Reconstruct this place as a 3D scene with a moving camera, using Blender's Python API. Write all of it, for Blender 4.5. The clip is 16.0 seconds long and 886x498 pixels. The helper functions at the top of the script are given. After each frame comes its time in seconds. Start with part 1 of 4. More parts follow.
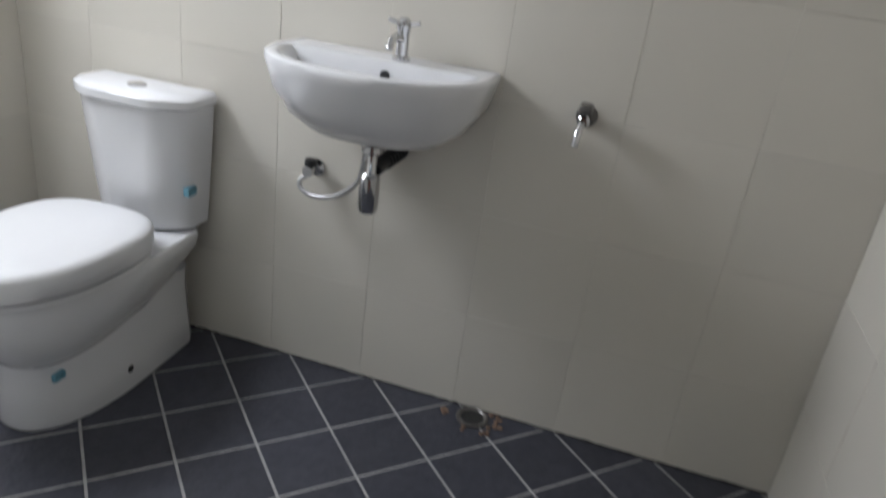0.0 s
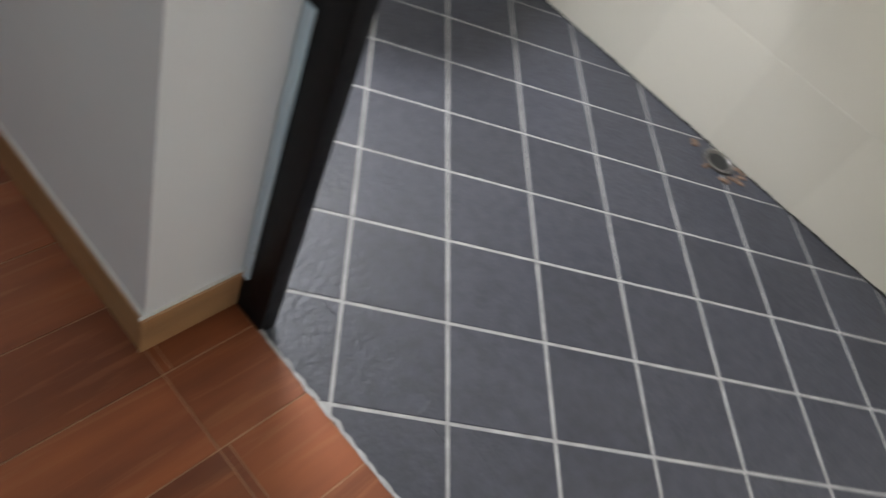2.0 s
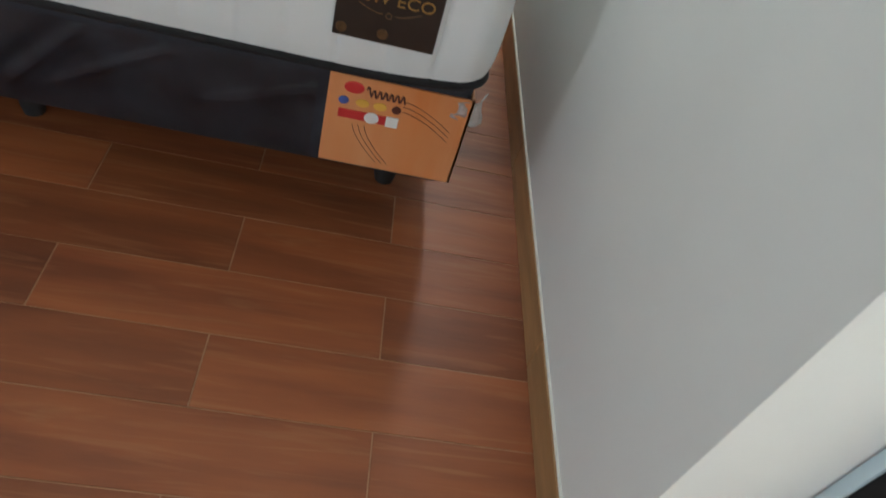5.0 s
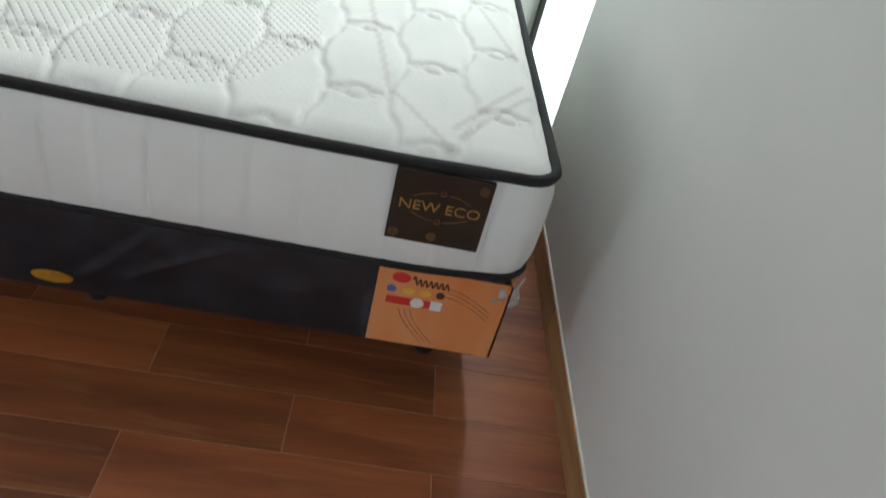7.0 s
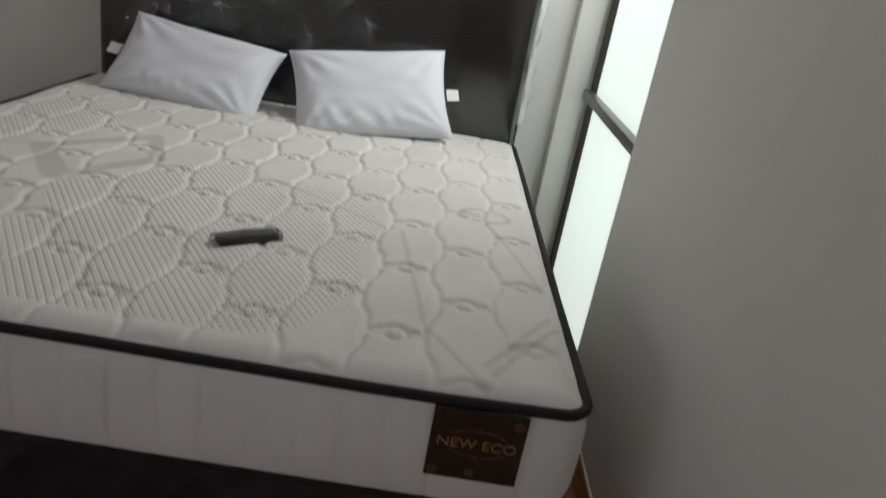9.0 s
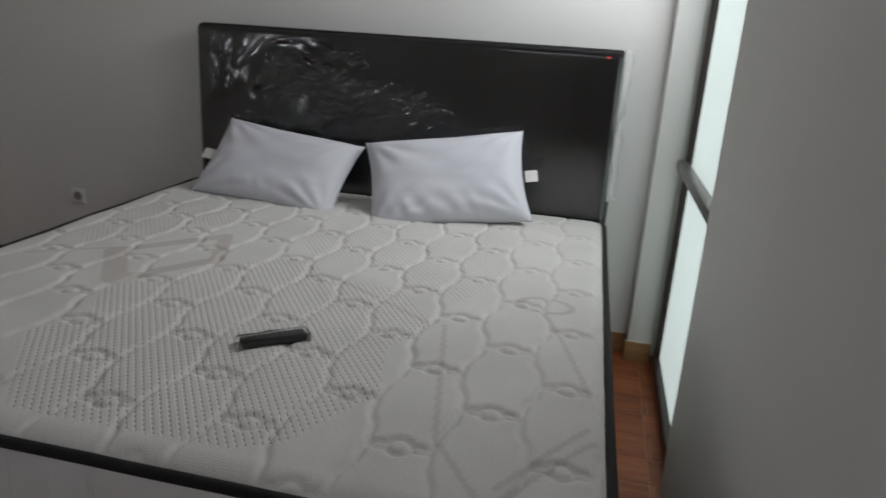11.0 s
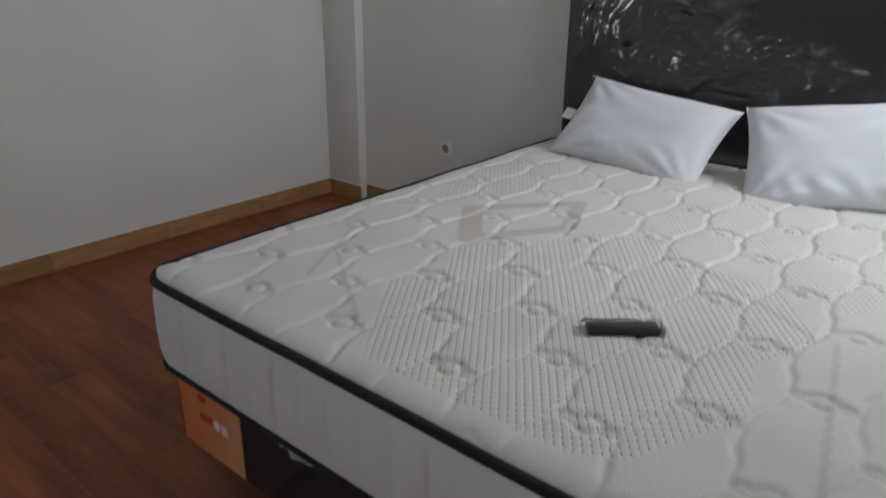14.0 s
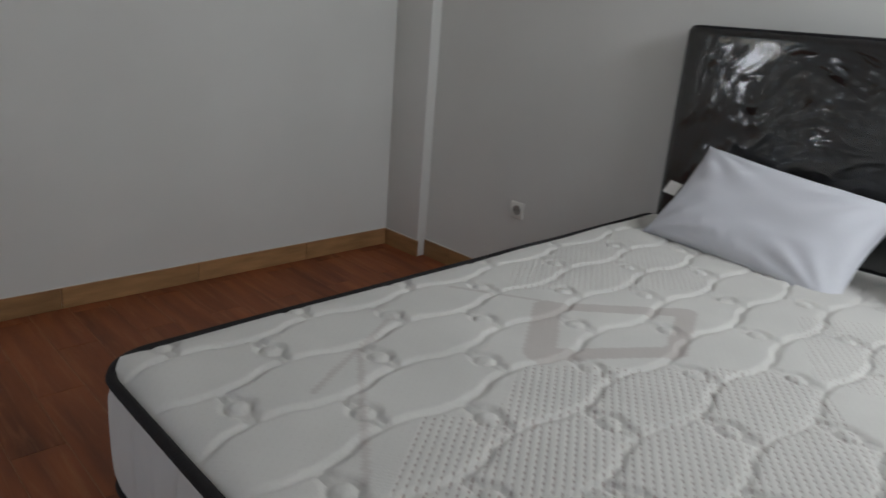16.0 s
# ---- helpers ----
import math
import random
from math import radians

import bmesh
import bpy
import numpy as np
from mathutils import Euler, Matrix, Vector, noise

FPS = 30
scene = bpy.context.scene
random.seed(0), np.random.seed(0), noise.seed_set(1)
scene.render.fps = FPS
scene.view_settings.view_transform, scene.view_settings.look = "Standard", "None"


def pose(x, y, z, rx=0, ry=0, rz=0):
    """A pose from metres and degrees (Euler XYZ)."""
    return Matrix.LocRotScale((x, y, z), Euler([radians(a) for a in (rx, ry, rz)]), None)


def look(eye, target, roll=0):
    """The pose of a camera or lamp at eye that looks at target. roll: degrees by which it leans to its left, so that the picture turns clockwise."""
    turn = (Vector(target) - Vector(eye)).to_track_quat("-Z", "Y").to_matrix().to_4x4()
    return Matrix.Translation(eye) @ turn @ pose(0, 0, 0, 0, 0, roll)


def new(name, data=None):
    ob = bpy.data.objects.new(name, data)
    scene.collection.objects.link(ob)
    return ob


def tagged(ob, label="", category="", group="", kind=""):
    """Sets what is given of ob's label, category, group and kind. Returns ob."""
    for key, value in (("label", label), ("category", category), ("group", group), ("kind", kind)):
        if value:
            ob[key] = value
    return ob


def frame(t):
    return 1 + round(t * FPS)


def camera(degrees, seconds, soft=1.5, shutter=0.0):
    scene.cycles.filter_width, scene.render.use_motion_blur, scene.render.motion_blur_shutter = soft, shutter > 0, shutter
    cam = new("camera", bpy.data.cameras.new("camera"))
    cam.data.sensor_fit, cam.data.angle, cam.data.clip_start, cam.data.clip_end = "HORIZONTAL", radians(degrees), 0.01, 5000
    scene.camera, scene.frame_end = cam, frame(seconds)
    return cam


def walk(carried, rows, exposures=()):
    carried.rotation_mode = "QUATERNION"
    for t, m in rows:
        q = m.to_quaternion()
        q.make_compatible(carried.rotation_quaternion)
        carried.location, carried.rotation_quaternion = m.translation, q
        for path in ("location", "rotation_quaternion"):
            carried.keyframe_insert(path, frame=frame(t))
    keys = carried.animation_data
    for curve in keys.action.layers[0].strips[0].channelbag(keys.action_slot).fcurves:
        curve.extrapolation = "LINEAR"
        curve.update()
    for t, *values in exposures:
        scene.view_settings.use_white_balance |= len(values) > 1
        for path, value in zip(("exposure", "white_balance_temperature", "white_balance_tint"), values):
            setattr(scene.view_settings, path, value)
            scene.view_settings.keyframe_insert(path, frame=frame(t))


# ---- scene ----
# stops, kelvin and tint along the walk, as the camera's own metering drifts
EXPOSURES = [(0.0, -0.7, 5850, 9), (0.5, -0.25, 5850, 9), (1.0, 0.2, 5900, 9), (1.5, 0.55, 6000, 9), (2.0, 0.65, 6100, 8), (3.0, 1.0, 6200, 5), (4.0, 1.35, 6150, 2), (6.3, 1.75, 5750, 1), (7.0, 1.4, 6000, 3), (7.5, 1.05, 6250, 5), (8.0, 0.65, 6400, 6), (8.5, 0.27, 6500, 9), (9.0, 0.06, 6550, 12), (11.3, -0.33, 6250, 14), (13.0, 0.02, 6200, 13), (14.0, 0.15, 6150, 12), (16.0, 0.12, 6150, 12)]
PATH = [
    (0, (-0.787, -0.803, 1.317), (0.987, -0.351, 0.511), 7.8),
    (0.5, (-0.874, -0.81, 1.259), (0.828, -0.476, 0.263), 9.8),
    (1, (-0.963, -0.786, 1.177), (0.663, -0.525, 0.042), 14.7),
    (1.5, (-1.003, -0.753, 1.122), (0.489, -0.45, -0.175), 23.7),
    (2, (-0.977, -0.707, 1.074), (0.287, -0.181, -0.383), 29.8),
    (2.5, (-1.008, -0.681, 1.031), (0.016, 0.158, -0.468), 30.1),
    (3, (-1.049, -0.67, 1.013), (-0.322, 0.418, -0.5), 29.0),
    (3.5, (-1.052, -0.647, 1.036), (-0.468, 0.514, -0.484), 27.5),
    (4, (-1.057, -0.618, 1.066), (-0.592, 0.626, -0.43), 24.1),
    (4.2, (-1.049, -0.607, 1.071), (-0.643, 0.668, -0.415), 22.4),
    (6.3, (-1.161, -0.529, 1.207), (-0.882, 0.952, -0.108), 17.8),
    (6.5, (-1.165, -0.525, 1.219), (-0.89, 0.969, -0.082), 17.3),
    (7, (-1.176, -0.529, 1.258), (-0.945, 1.045, 0.047), 15.3),
    (7.5, (-1.176, -0.534, 1.277), (-0.983, 1.112, 0.158), 14.0),
    (8, (-1.189, -0.548, 1.303), (-1.02, 1.171, 0.295), 12.6),
    (8.5, (-1.204, -0.561, 1.335), (-1.067, 1.225, 0.446), 11.6),
    (9, (-1.207, -0.564, 1.358), (-1.149, 1.287, 0.604), 10.2),
    (9.2, (-1.213, -0.56, 1.38), (-1.179, 1.311, 0.674), 9.8),
    (11.3, (-0.893, -0.352, 1.37), (-1.471, 1.472, 0.788), 1.3),
    (11.5, (-0.856, -0.33, 1.366), (-1.613, 1.419, 0.761), 0.0),
    (12, (-0.802, -0.28, 1.355), (-1.95, 1.22, 0.697), -2.7),
    (12.5, (-0.811, -0.27, 1.336), (-2.079, 1.127, 0.673), -4.5),
    (13, (-0.892, -0.249, 1.3), (-2.141, 1.117, 0.541), -3.1),
    (13.5, (-0.983, -0.246, 1.312), (-2.198, 1.119, 0.5), -1.4),
    (14, (-1.071, -0.236, 1.357), (-2.266, 1.188, 0.62), 0.6),
    (14.5, (-1.125, -0.172, 1.372), (-2.31, 1.319, 0.761), 1.8),
    (15, (-1.187, 0.02, 1.359), (-2.395, 1.503, 0.777), 1.6),
    (15.5, (-1.267, 0.102, 1.331), (-2.534, 1.527, 0.728), 2.3),
    (16, (-1.419, 0.147, 1.312), (-2.769, 1.479, 0.677), 4.6),
]
cam = camera(64.1, 16.0, shutter=0.5)
walk(cam, [(t, look(e, g, r)) for t, e, g, r in PATH], EXPOSURES)

# ---- world and large lights ----
world = bpy.data.worlds.new("world")
scene.world = world
world.use_nodes = True
wn = world.node_tree
sky = wn.nodes.new("ShaderNodeTexSky")
sky.sky_type = 'NISHITA'
sky.sun_disc = False
sky.sun_elevation = radians(52)
sky.sun_rotation = radians(200)
wn.links.new(sky.outputs[0], wn.nodes["Background"].inputs[0])
wn.nodes["Background"].inputs[1].default_value = 0.12

sun = new("sun", bpy.data.lights.new("sun", 'SUN'))
sun.data.energy = 1.0
sun.data.angle = radians(15)
sun.data.color = (1.0, 0.96, 0.9)
sun.matrix_world = look((0, 0, 8), (-1.2, 2.9, 4.0))


def opening_light(name, at, to, w, h, watts, color):
    ob = new(name, bpy.data.lights.new(name, 'AREA'))
    ob.data.shape = 'RECTANGLE'
    ob.data.size, ob.data.size_y, ob.data.energy, ob.data.color = w, h, watts, color
    ob.matrix_world = look(at, to)
    return ob


# plan: bedroom x -4.49..-0.646, y -3.0..2.76; bathroom x -0.33..1.035, y -1.385..1.12
XL, XA, YB, YF0 = -4.47, -0.646, 2.735, -3.0
ZC = 2.8
BX0, BX1, BY0, BY1, BZ = -0.33, 1.035, -1.385, 1.12, -0.02
DOOR_L, DOOR_R = -0.205, -1.10          # structural door opening along y
XFR = -0.472                             # bedroom side of the door frame
opening_light("daylight_west_window", (-4.46, -2.05, 0.98), (0, -0.4, 1.0), 0.36, 0.6, 4.5, (0.94, 0.96, 1.0))
# added for light on surfaces facing the front; its window is only supposed
opening_light("supposed_front_window_light", (-1.6, -2.97, 1.95), (-2.0, 2.7, 1.2), 0.9, 0.6, 3.2, (0.94, 0.97, 1.0))
# stands before the upper pane and adds the door's daylight to the room
opening_light("daylight_garden_door", (-0.625, 2.07, 2.02), (-2.6, 1.95, 1.5), 0.95, 0.5, 18, (0.97, 0.98, 1.0))
opening_light("daylight_bath_window", (0.45, 1.43, 2.0), (0.55, 0, 0.7), 0.8, 0.6, 52, (1.0, 0.98, 0.98))


# ---- materials ----
def mat(name, color, rough=0.6, metal=0.0, var=0.12, scale=8.0, bump=0.1, bump_scale=60.0, per_object=0.0, stretch=(1, 1, 1), coat=0.0, second=None, spec=0.5, rv=0.08):
    """Procedural surface: base colour varied at two scales, fine relief, optional change from piece to piece."""
    m = bpy.data.materials.new(name)
    m.use_nodes = True
    t = m.node_tree
    n, l = t.nodes, t.links
    p = n["Principled BSDF"]
    co = n.new("ShaderNodeTexCoord")
    mp = n.new("ShaderNodeMapping")
    mp.inputs["Scale"].default_value = stretch
    l.new(co.outputs["Object"], mp.inputs[0])
    vec = mp.outputs[0]
    oi = n.new("ShaderNodeObjectInfo")
    if per_object:
        add = n.new("ShaderNodeVectorMath")
        add.operation = 'MULTIPLY_ADD'
        l.new(oi.outputs["Random"], add.inputs[0])
        add.inputs[1].default_value = (37, 53, 71)
        l.new(vec, add.inputs[2])
        vec = add.outputs[0]
    n1 = n.new("ShaderNodeTexNoise")
    n1.inputs["Scale"].default_value = scale
    n1.inputs["Detail"].default_value = 6
    n2 = n.new("ShaderNodeTexNoise")
    n2.inputs["Scale"].default_value = bump_scale
    n2.inputs["Detail"].default_value = 4
    l.new(vec, n1.inputs["Vector"])
    l.new(vec, n2.inputs["Vector"])
    ramp = n.new("ShaderNodeValToRGB")
    c = Vector(color)
    lo = second if second else tuple(c * (1 - var))
    hi = tuple(min(1, v) for v in c * (1 + var))
    ramp.color_ramp.elements[0].position, ramp.color_ramp.elements[1].position = 0.32, 0.7
    ramp.color_ramp.elements[0].color, ramp.color_ramp.elements[1].color = (*lo, 1), (*hi, 1)
    l.new(n1.outputs["Fac"], ramp.inputs[0])
    out = ramp.outputs[0]
    if per_object:
        hsv = n.new("ShaderNodeHueSaturation")
        mr = n.new("ShaderNodeMapRange")
        mr.inputs["To Min"].default_value, mr.inputs["To Max"].default_value = 1 - per_object, 1 + per_object
        l.new(oi.outputs["Random"], mr.inputs["Value"])
        l.new(mr.outputs[0], hsv.inputs["Value"])
        l.new(out, hsv.inputs["Color"])
        out = hsv.outputs[0]
    l.new(out, p.inputs["Base Color"])
    rr = n.new("ShaderNodeMapRange")
    rr.inputs["To Min"].default_value, rr.inputs["To Max"].default_value = max(0, rough - rv), min(1, rough + rv)
    l.new(n2.outputs["Fac"], rr.inputs["Value"])
    l.new(rr.outputs[0], p.inputs["Roughness"])
    p.inputs["Metallic"].default_value = metal
    p.inputs["Coat Weight"].default_value = coat
    p.inputs["Specular IOR Level"].default_value = spec
    if bump:
        b = n.new("ShaderNodeBump")
        b.inputs["Strength"].default_value = bump
        b.inputs["Distance"].default_value = 0.004
        l.new(n2.outputs["Fac"], b.inputs["Height"])
        l.new(b.outputs[0], p.inputs["Normal"])
    return m


def emit_mat(name, color, strength):
    m = bpy.data.materials.new(name)
    m.use_nodes = True
    p = m.node_tree.nodes["Principled BSDF"]
    p.inputs["Base Color"].default_value = (*color, 1)
    p.inputs["Emission Color"].default_value = (*color, 1)
    p.inputs["Emission Strength"].default_value = strength
    return m


M_WALL = mat("wall_paint", (0.735, 0.727, 0.692), 0.7, var=0.03, scale=2.0, bump=0.06, bump_scale=180)
M_CEIL = mat("ceiling_paint", (0.8, 0.8, 0.78), 0.8, var=0.02)
M_WTILE = mat("cream_wall_tile", (0.675, 0.640, 0.565), 0.28, var=0.012, scale=1.5, bump=0.0, bump_scale=6, per_object=0.035, rv=0.0)
M_MILKY = mat("milky_plastic", (0.75, 0.74, 0.72), 0.25, var=0.05, bump=0.2)
M_MILKY.node_tree.nodes["Principled BSDF"].inputs["Alpha"].default_value = 0.45
M_WGROUT = mat("wall_grout", (0.70, 0.67, 0.60), 0.8, var=0.08, scale=20)
M_FTILE = mat("slate_floor_tile", (0.045, 0.047, 0.062), 0.40, var=0.16, scale=32, bump=0.5, bump_scale=75, per_object=0.10)
M_FGROUT = mat("floor_grout", (0.36, 0.35, 0.345), 0.85, var=0.2, scale=25)
M_PGROUT = mat("plank_grout", (0.36, 0.19, 0.10), 0.8, var=0.2, scale=25)
M_SKIRT = mat("skirting_tile", (0.36, 0.20, 0.085), 0.45, var=0.2, scale=5, bump=0.1, per_object=0.12, stretch=(1, 1, 6))
M_BLACKFRAME = mat("door_frame_black", (0.006, 0.0055, 0.0055), 0.5, var=0.2, bump=0.05, spec=0.22)
M_FILM = mat("pale_blue_film", (0.55, 0.65, 0.68), 0.3, var=0.05, bump=0.1)
M_BROWNFRAME = mat("window_frame_brown", (0.035, 0.024, 0.02), 0.4, var=0.2, bump=0.03)
M_RAIL = mat("rail_grey", (0.16, 0.15, 0.14), 0.35, metal=0.5, var=0.1, bump=0.03)
M_CERAMIC = mat("white_ceramic", (0.80, 0.80, 0.81), 0.12, var=0.015, scale=2, bump=0.0, coat=0.3, rv=0.01)
M_SEAT = mat("white_plastic", (0.80, 0.80, 0.81), 0.3, var=0.01, bump=0.0, rv=0.01)
M_CHROME = mat("chrome", (0.62, 0.62, 0.63), 0.12, metal=1.0, var=0.05, bump=0.0)
# rubber parts, and solid discs that put in the shade of small holes
M_DARKHOLE = mat("dark_rubber_and_holes", (0.02, 0.02, 0.02), 0.5, var=0.2)
M_STEELHOSE = mat("braided_hose", (0.5, 0.5, 0.5), 0.35, metal=0.8, var=0.3, scale=200, bump=0.4, bump_scale=300)
M_STICKER = mat("blue_sticker", (0.15, 0.33, 0.42), 0.4, var=0.3, scale=60)
M_FABRIC = mat("mattress_white_knit", (0.70, 0.682, 0.638), 0.9, var=0.04, scale=6, bump=0.3, bump_scale=350, spec=0.2)


def knit(m):
    """Woven grey print and a perforated field, by the attributes of the mattress top."""
    n, l = m.node_tree.nodes, m.node_tree.links
    p = n["Principled BSDF"]
    co = n.new("ShaderNodeTexCoord")
    sp = n.new("ShaderNodeSeparateXYZ")
    l.new(co.outputs["Object"], sp.inputs[0])

    def calc(op, a, b=None):
        k = n.new("ShaderNodeMath")
        k.operation = op
        for i, v in enumerate((a, b)):
            if v is None:
                continue
            if isinstance(v, (int, float)):
                k.inputs[i].default_value = v
            else:
                l.new(v, k.inputs[i])
        return k.outputs[0]
    # ribs run slantwise over the bed; a row of dark dots in each furrow colours in the shade of small holes
    across = calc('ADD', calc('MULTIPLY', sp.outputs[0], 0.819), calc('MULTIPLY', sp.outputs[1], 0.573))
    along = calc('SUBTRACT', calc('MULTIPLY', sp.outputs[1], 0.819), calc('MULTIPLY', sp.outputs[0], 0.573))
    rib = calc('COSINE', calc('MULTIPLY', across, 2 * math.pi / 0.015))
    stitch = calc('COSINE', calc('MULTIPLY', along, 2 * math.pi / 0.017))
    dot = calc('MULTIPLY', calc('GREATER_THAN', rib, 0.86), calc('GREATER_THAN', stitch, 0.25))
    fine = calc('COSINE', calc('MULTIPLY', along, 2 * math.pi / 0.0075))
    at = n.new("ShaderNodeAttribute")
    at.attribute_name = "weave"
    sc = n.new("ShaderNodeSeparateColor")
    l.new(at.outputs["Color"], sc.inputs[0])
    dm = calc('MULTIPLY', calc('MULTIPLY', dot, sc.outputs[1]), 0.8)
    pm = calc('MULTIPLY', sc.outputs[0], 0.30)
    tot = calc('SUBTRACT', 1.0, calc('ADD', dm, pm))
    mx = n.new("ShaderNodeMix")
    mx.data_type = 'RGBA'
    old = p.inputs["Base Color"].links[0].from_socket
    l.new(tot, mx.inputs["Factor"])
    mx.inputs["A"].default_value = (0.29, 0.195, 0.17, 1)
    l.new(old, mx.inputs["B"])
    l.new(mx.outputs["Result"], p.inputs["Base Color"])
    # relief: deep ribs in the perforated fields, a faint weave elsewhere
    furrow = calc('MULTIPLY', calc('POWER', calc('MULTIPLY', calc('ADD', rib, 1.0), 0.5), 3.0), sc.outputs[1])
    weave = calc('MULTIPLY', fine, calc('MULTIPLY', calc('SUBTRACT', 1.0, sc.outputs[1]), 0.06))
    relief = calc('SUBTRACT', weave, furrow)
    grain = p.inputs["Normal"].links[0].from_node
    b2 = n.new("ShaderNodeBump")
    b2.inputs["Strength"].default_value = 0.42
    b2.inputs["Distance"].default_value = 0.0022
    l.new(relief, b2.inputs["Height"])
    l.new(grain.outputs[0], b2.inputs["Normal"])
    l.new(b2.outputs[0], p.inputs["Normal"])


knit(M_FABRIC)
M_SIDE = mat("mattress_side_cloth", (0.70, 0.69, 0.655), 0.9, var=0.03, scale=6, bump=0.25, bump_scale=400, spec=0.2)
M_PIPING = mat("black_piping", (0.008, 0.006, 0.006), 0.85, var=0.3, scale=50, bump=0.4, bump_scale=300)
M_DIVAN = mat("divan_charcoal", (0.030, 0.032, 0.039), 0.5, var=0.35, scale=12, bump=0.3, bump_scale=30, coat=0.0, spec=0.3)
M_ORANGE = mat("orange_print_card", (0.56, 0.17, 0.04), 0.35, var=0.15, scale=9, bump=0.05, second=(0.68, 0.33, 0.15), coat=0.3, stretch=(1, 1, 0.15))
M_GOLD = mat("gold_print", (0.42, 0.27, 0.08), 0.35, metal=0.6, var=0.2, scale=60)
M_DIMGOLD = mat("worn_gold_print", (0.16, 0.09, 0.035), 0.45, metal=0.3, var=0.3, scale=90)
M_BADGE = mat("gold_badge", (0.65, 0.36, 0.04), 0.35, metal=0.3, var=0.15, scale=80)
M_LABEL = mat("dark_brown_label", (0.02, 0.014, 0.01), 0.35, var=0.3, scale=15, bump=0.05, coat=0.3)
M_PILLOW = mat("pillow_white", (0.68, 0.68, 0.715), 0.85, var=0.02, scale=4, bump=0.15, bump_scale=300, spec=0.2)
M_VINYL = mat("headboard_vinyl", (0.008, 0.008, 0.010), 0.55, var=0.3, scale=10, bump=0.0, bump_scale=12, spec=0.2)
M_REMOTE = mat("remote_black", (0.015, 0.017, 0.018), 0.35, var=0.2, bump=0.0)
M_BUTTON = mat("remote_button", (0.10, 0.11, 0.11), 0.5, var=0.2, bump=0.0)
M_SOCKET = mat("socket_ivory", (0.80, 0.79, 0.74), 0.35, var=0.02, bump=0.0)
# grey puts the shade of the socket's recess into the colour
M_WELL = mat("socket_well_shade_grey", (0.30, 0.29, 0.26), 0.5, var=0.1, bump=0.0)
M_RED = mat("red_print", (0.55, 0.03, 0.03), 0.4, var=0.1)
M_WHITEPRINT = mat("white_print", (0.75, 0.72, 0.68), 0.4, var=0.05)
M_BLUEPRINT = mat("blue_print", (0.08, 0.12, 0.35), 0.4, var=0.1)
M_YELLOWPRINT = mat("yellow_print", (0.75, 0.42, 0.06), 0.4, var=0.1)
M_DARKPRINT = mat("dark_print", (0.10, 0.03, 0.02), 0.4, var=0.1)


def wood_mat():
    m = mat("wood_look_plank", (0.270, 0.080, 0.025), 0.5, var=0.15, scale=2.2, bump=0.05, bump_scale=40, per_object=0.19, stretch=(0.8, 6, 6), second=(0.165, 0.046, 0.017), spec=0.35)
    t = m.node_tree
    n, l = t.nodes, t.links
    p = n["Principled BSDF"]
    # lighter streaks along the plank and a hue shift from plank to plank
    co = n.new("ShaderNodeTexCoord")
    mp = n.new("ShaderNodeMapping")
    mp.inputs["Scale"].default_value = (2.2, 26, 26)
    oi = n.new("ShaderNodeObjectInfo")
    add = n.new("ShaderNodeVectorMath")
    add.operation = 'MULTIPLY_ADD'
    add.inputs[1].default_value = (91, 17, 33)
    l.new(co.outputs["Object"], mp.inputs[0])
    l.new(oi.outputs["Random"], add.inputs[0])
    l.new(mp.outputs[0], add.inputs[2])
    ns = n.new("ShaderNodeTexNoise")
    ns.inputs["Scale"].default_value = 1.6
    ns.inputs["Detail"].default_value = 8
    ns.inputs["Distortion"].default_value = 1.2
    l.new(add.outputs[0], ns.inputs["Vector"])
    rp = n.new("ShaderNodeValToRGB")
    rp.color_ramp.elements[0].position, rp.color_ramp.elements[1].position = 0.52, 0.78
    rp.color_ramp.elements[0].color, rp.color_ramp.elements[1].color = (0, 0, 0, 1), (1, 1, 1, 1)
    l.new(ns.outputs["Fac"], rp.inputs[0])
    mx = n.new("ShaderNodeMix")
    mx.data_type = 'RGBA'
    old = p.inputs["Base Color"].links[0].from_socket
    mul = n.new("ShaderNodeMath")
    mul.operation = 'MULTIPLY'
    mul.inputs[1].default_value = 0.42
    l.new(rp.outputs[0], mul.inputs[0])
    l.new(mul.outputs[0], mx.inputs["Factor"])
    l.new(old, mx.inputs["A"])
    mx.inputs["B"].default_value = (0.40, 0.18, 0.075, 1)
    l.new(mx.outputs["Result"], p.inputs["Base Color"])
    return m


M_WOOD = wood_mat()


# opaque glass whose own glow replaces daylight from behind
M_FROST = emit_mat("frosted_glass_daylight_glow", (0.80, 0.92, 0.86), 0.75)


# ---- building helpers ----
def mesh_of(name, bm, material, smooth=None):
    me = bpy.data.meshes.new(name)
    bm.normal_update()
    bm.to_mesh(me)
    bm.free()
    if material:
        me.materials.append(material)
    if smooth is not None:
        me.shade_smooth()
        me.set_sharp_from_angle(angle=radians(smooth))
    return me


def part(name, bm, material, parent=None, label="", smooth=35):
    ob = new(name, mesh_of(name, bm, material, smooth))
    if parent is not None:
        ob.parent = parent
    if label:
        tagged(ob, label)
    return ob


def shared(name, me, parent, m):
    ob = new(name, me)
    ob.parent = parent
    ob.matrix_basis = m
    return ob


def thing(name, at, label, category, group="", kind="", turn=0):
    ob = new(name)
    ob.empty_display_size = 0.1
    ob.matrix_basis = pose(*at, 0, 0, turn)
    return tagged(ob, label, category, group, kind)


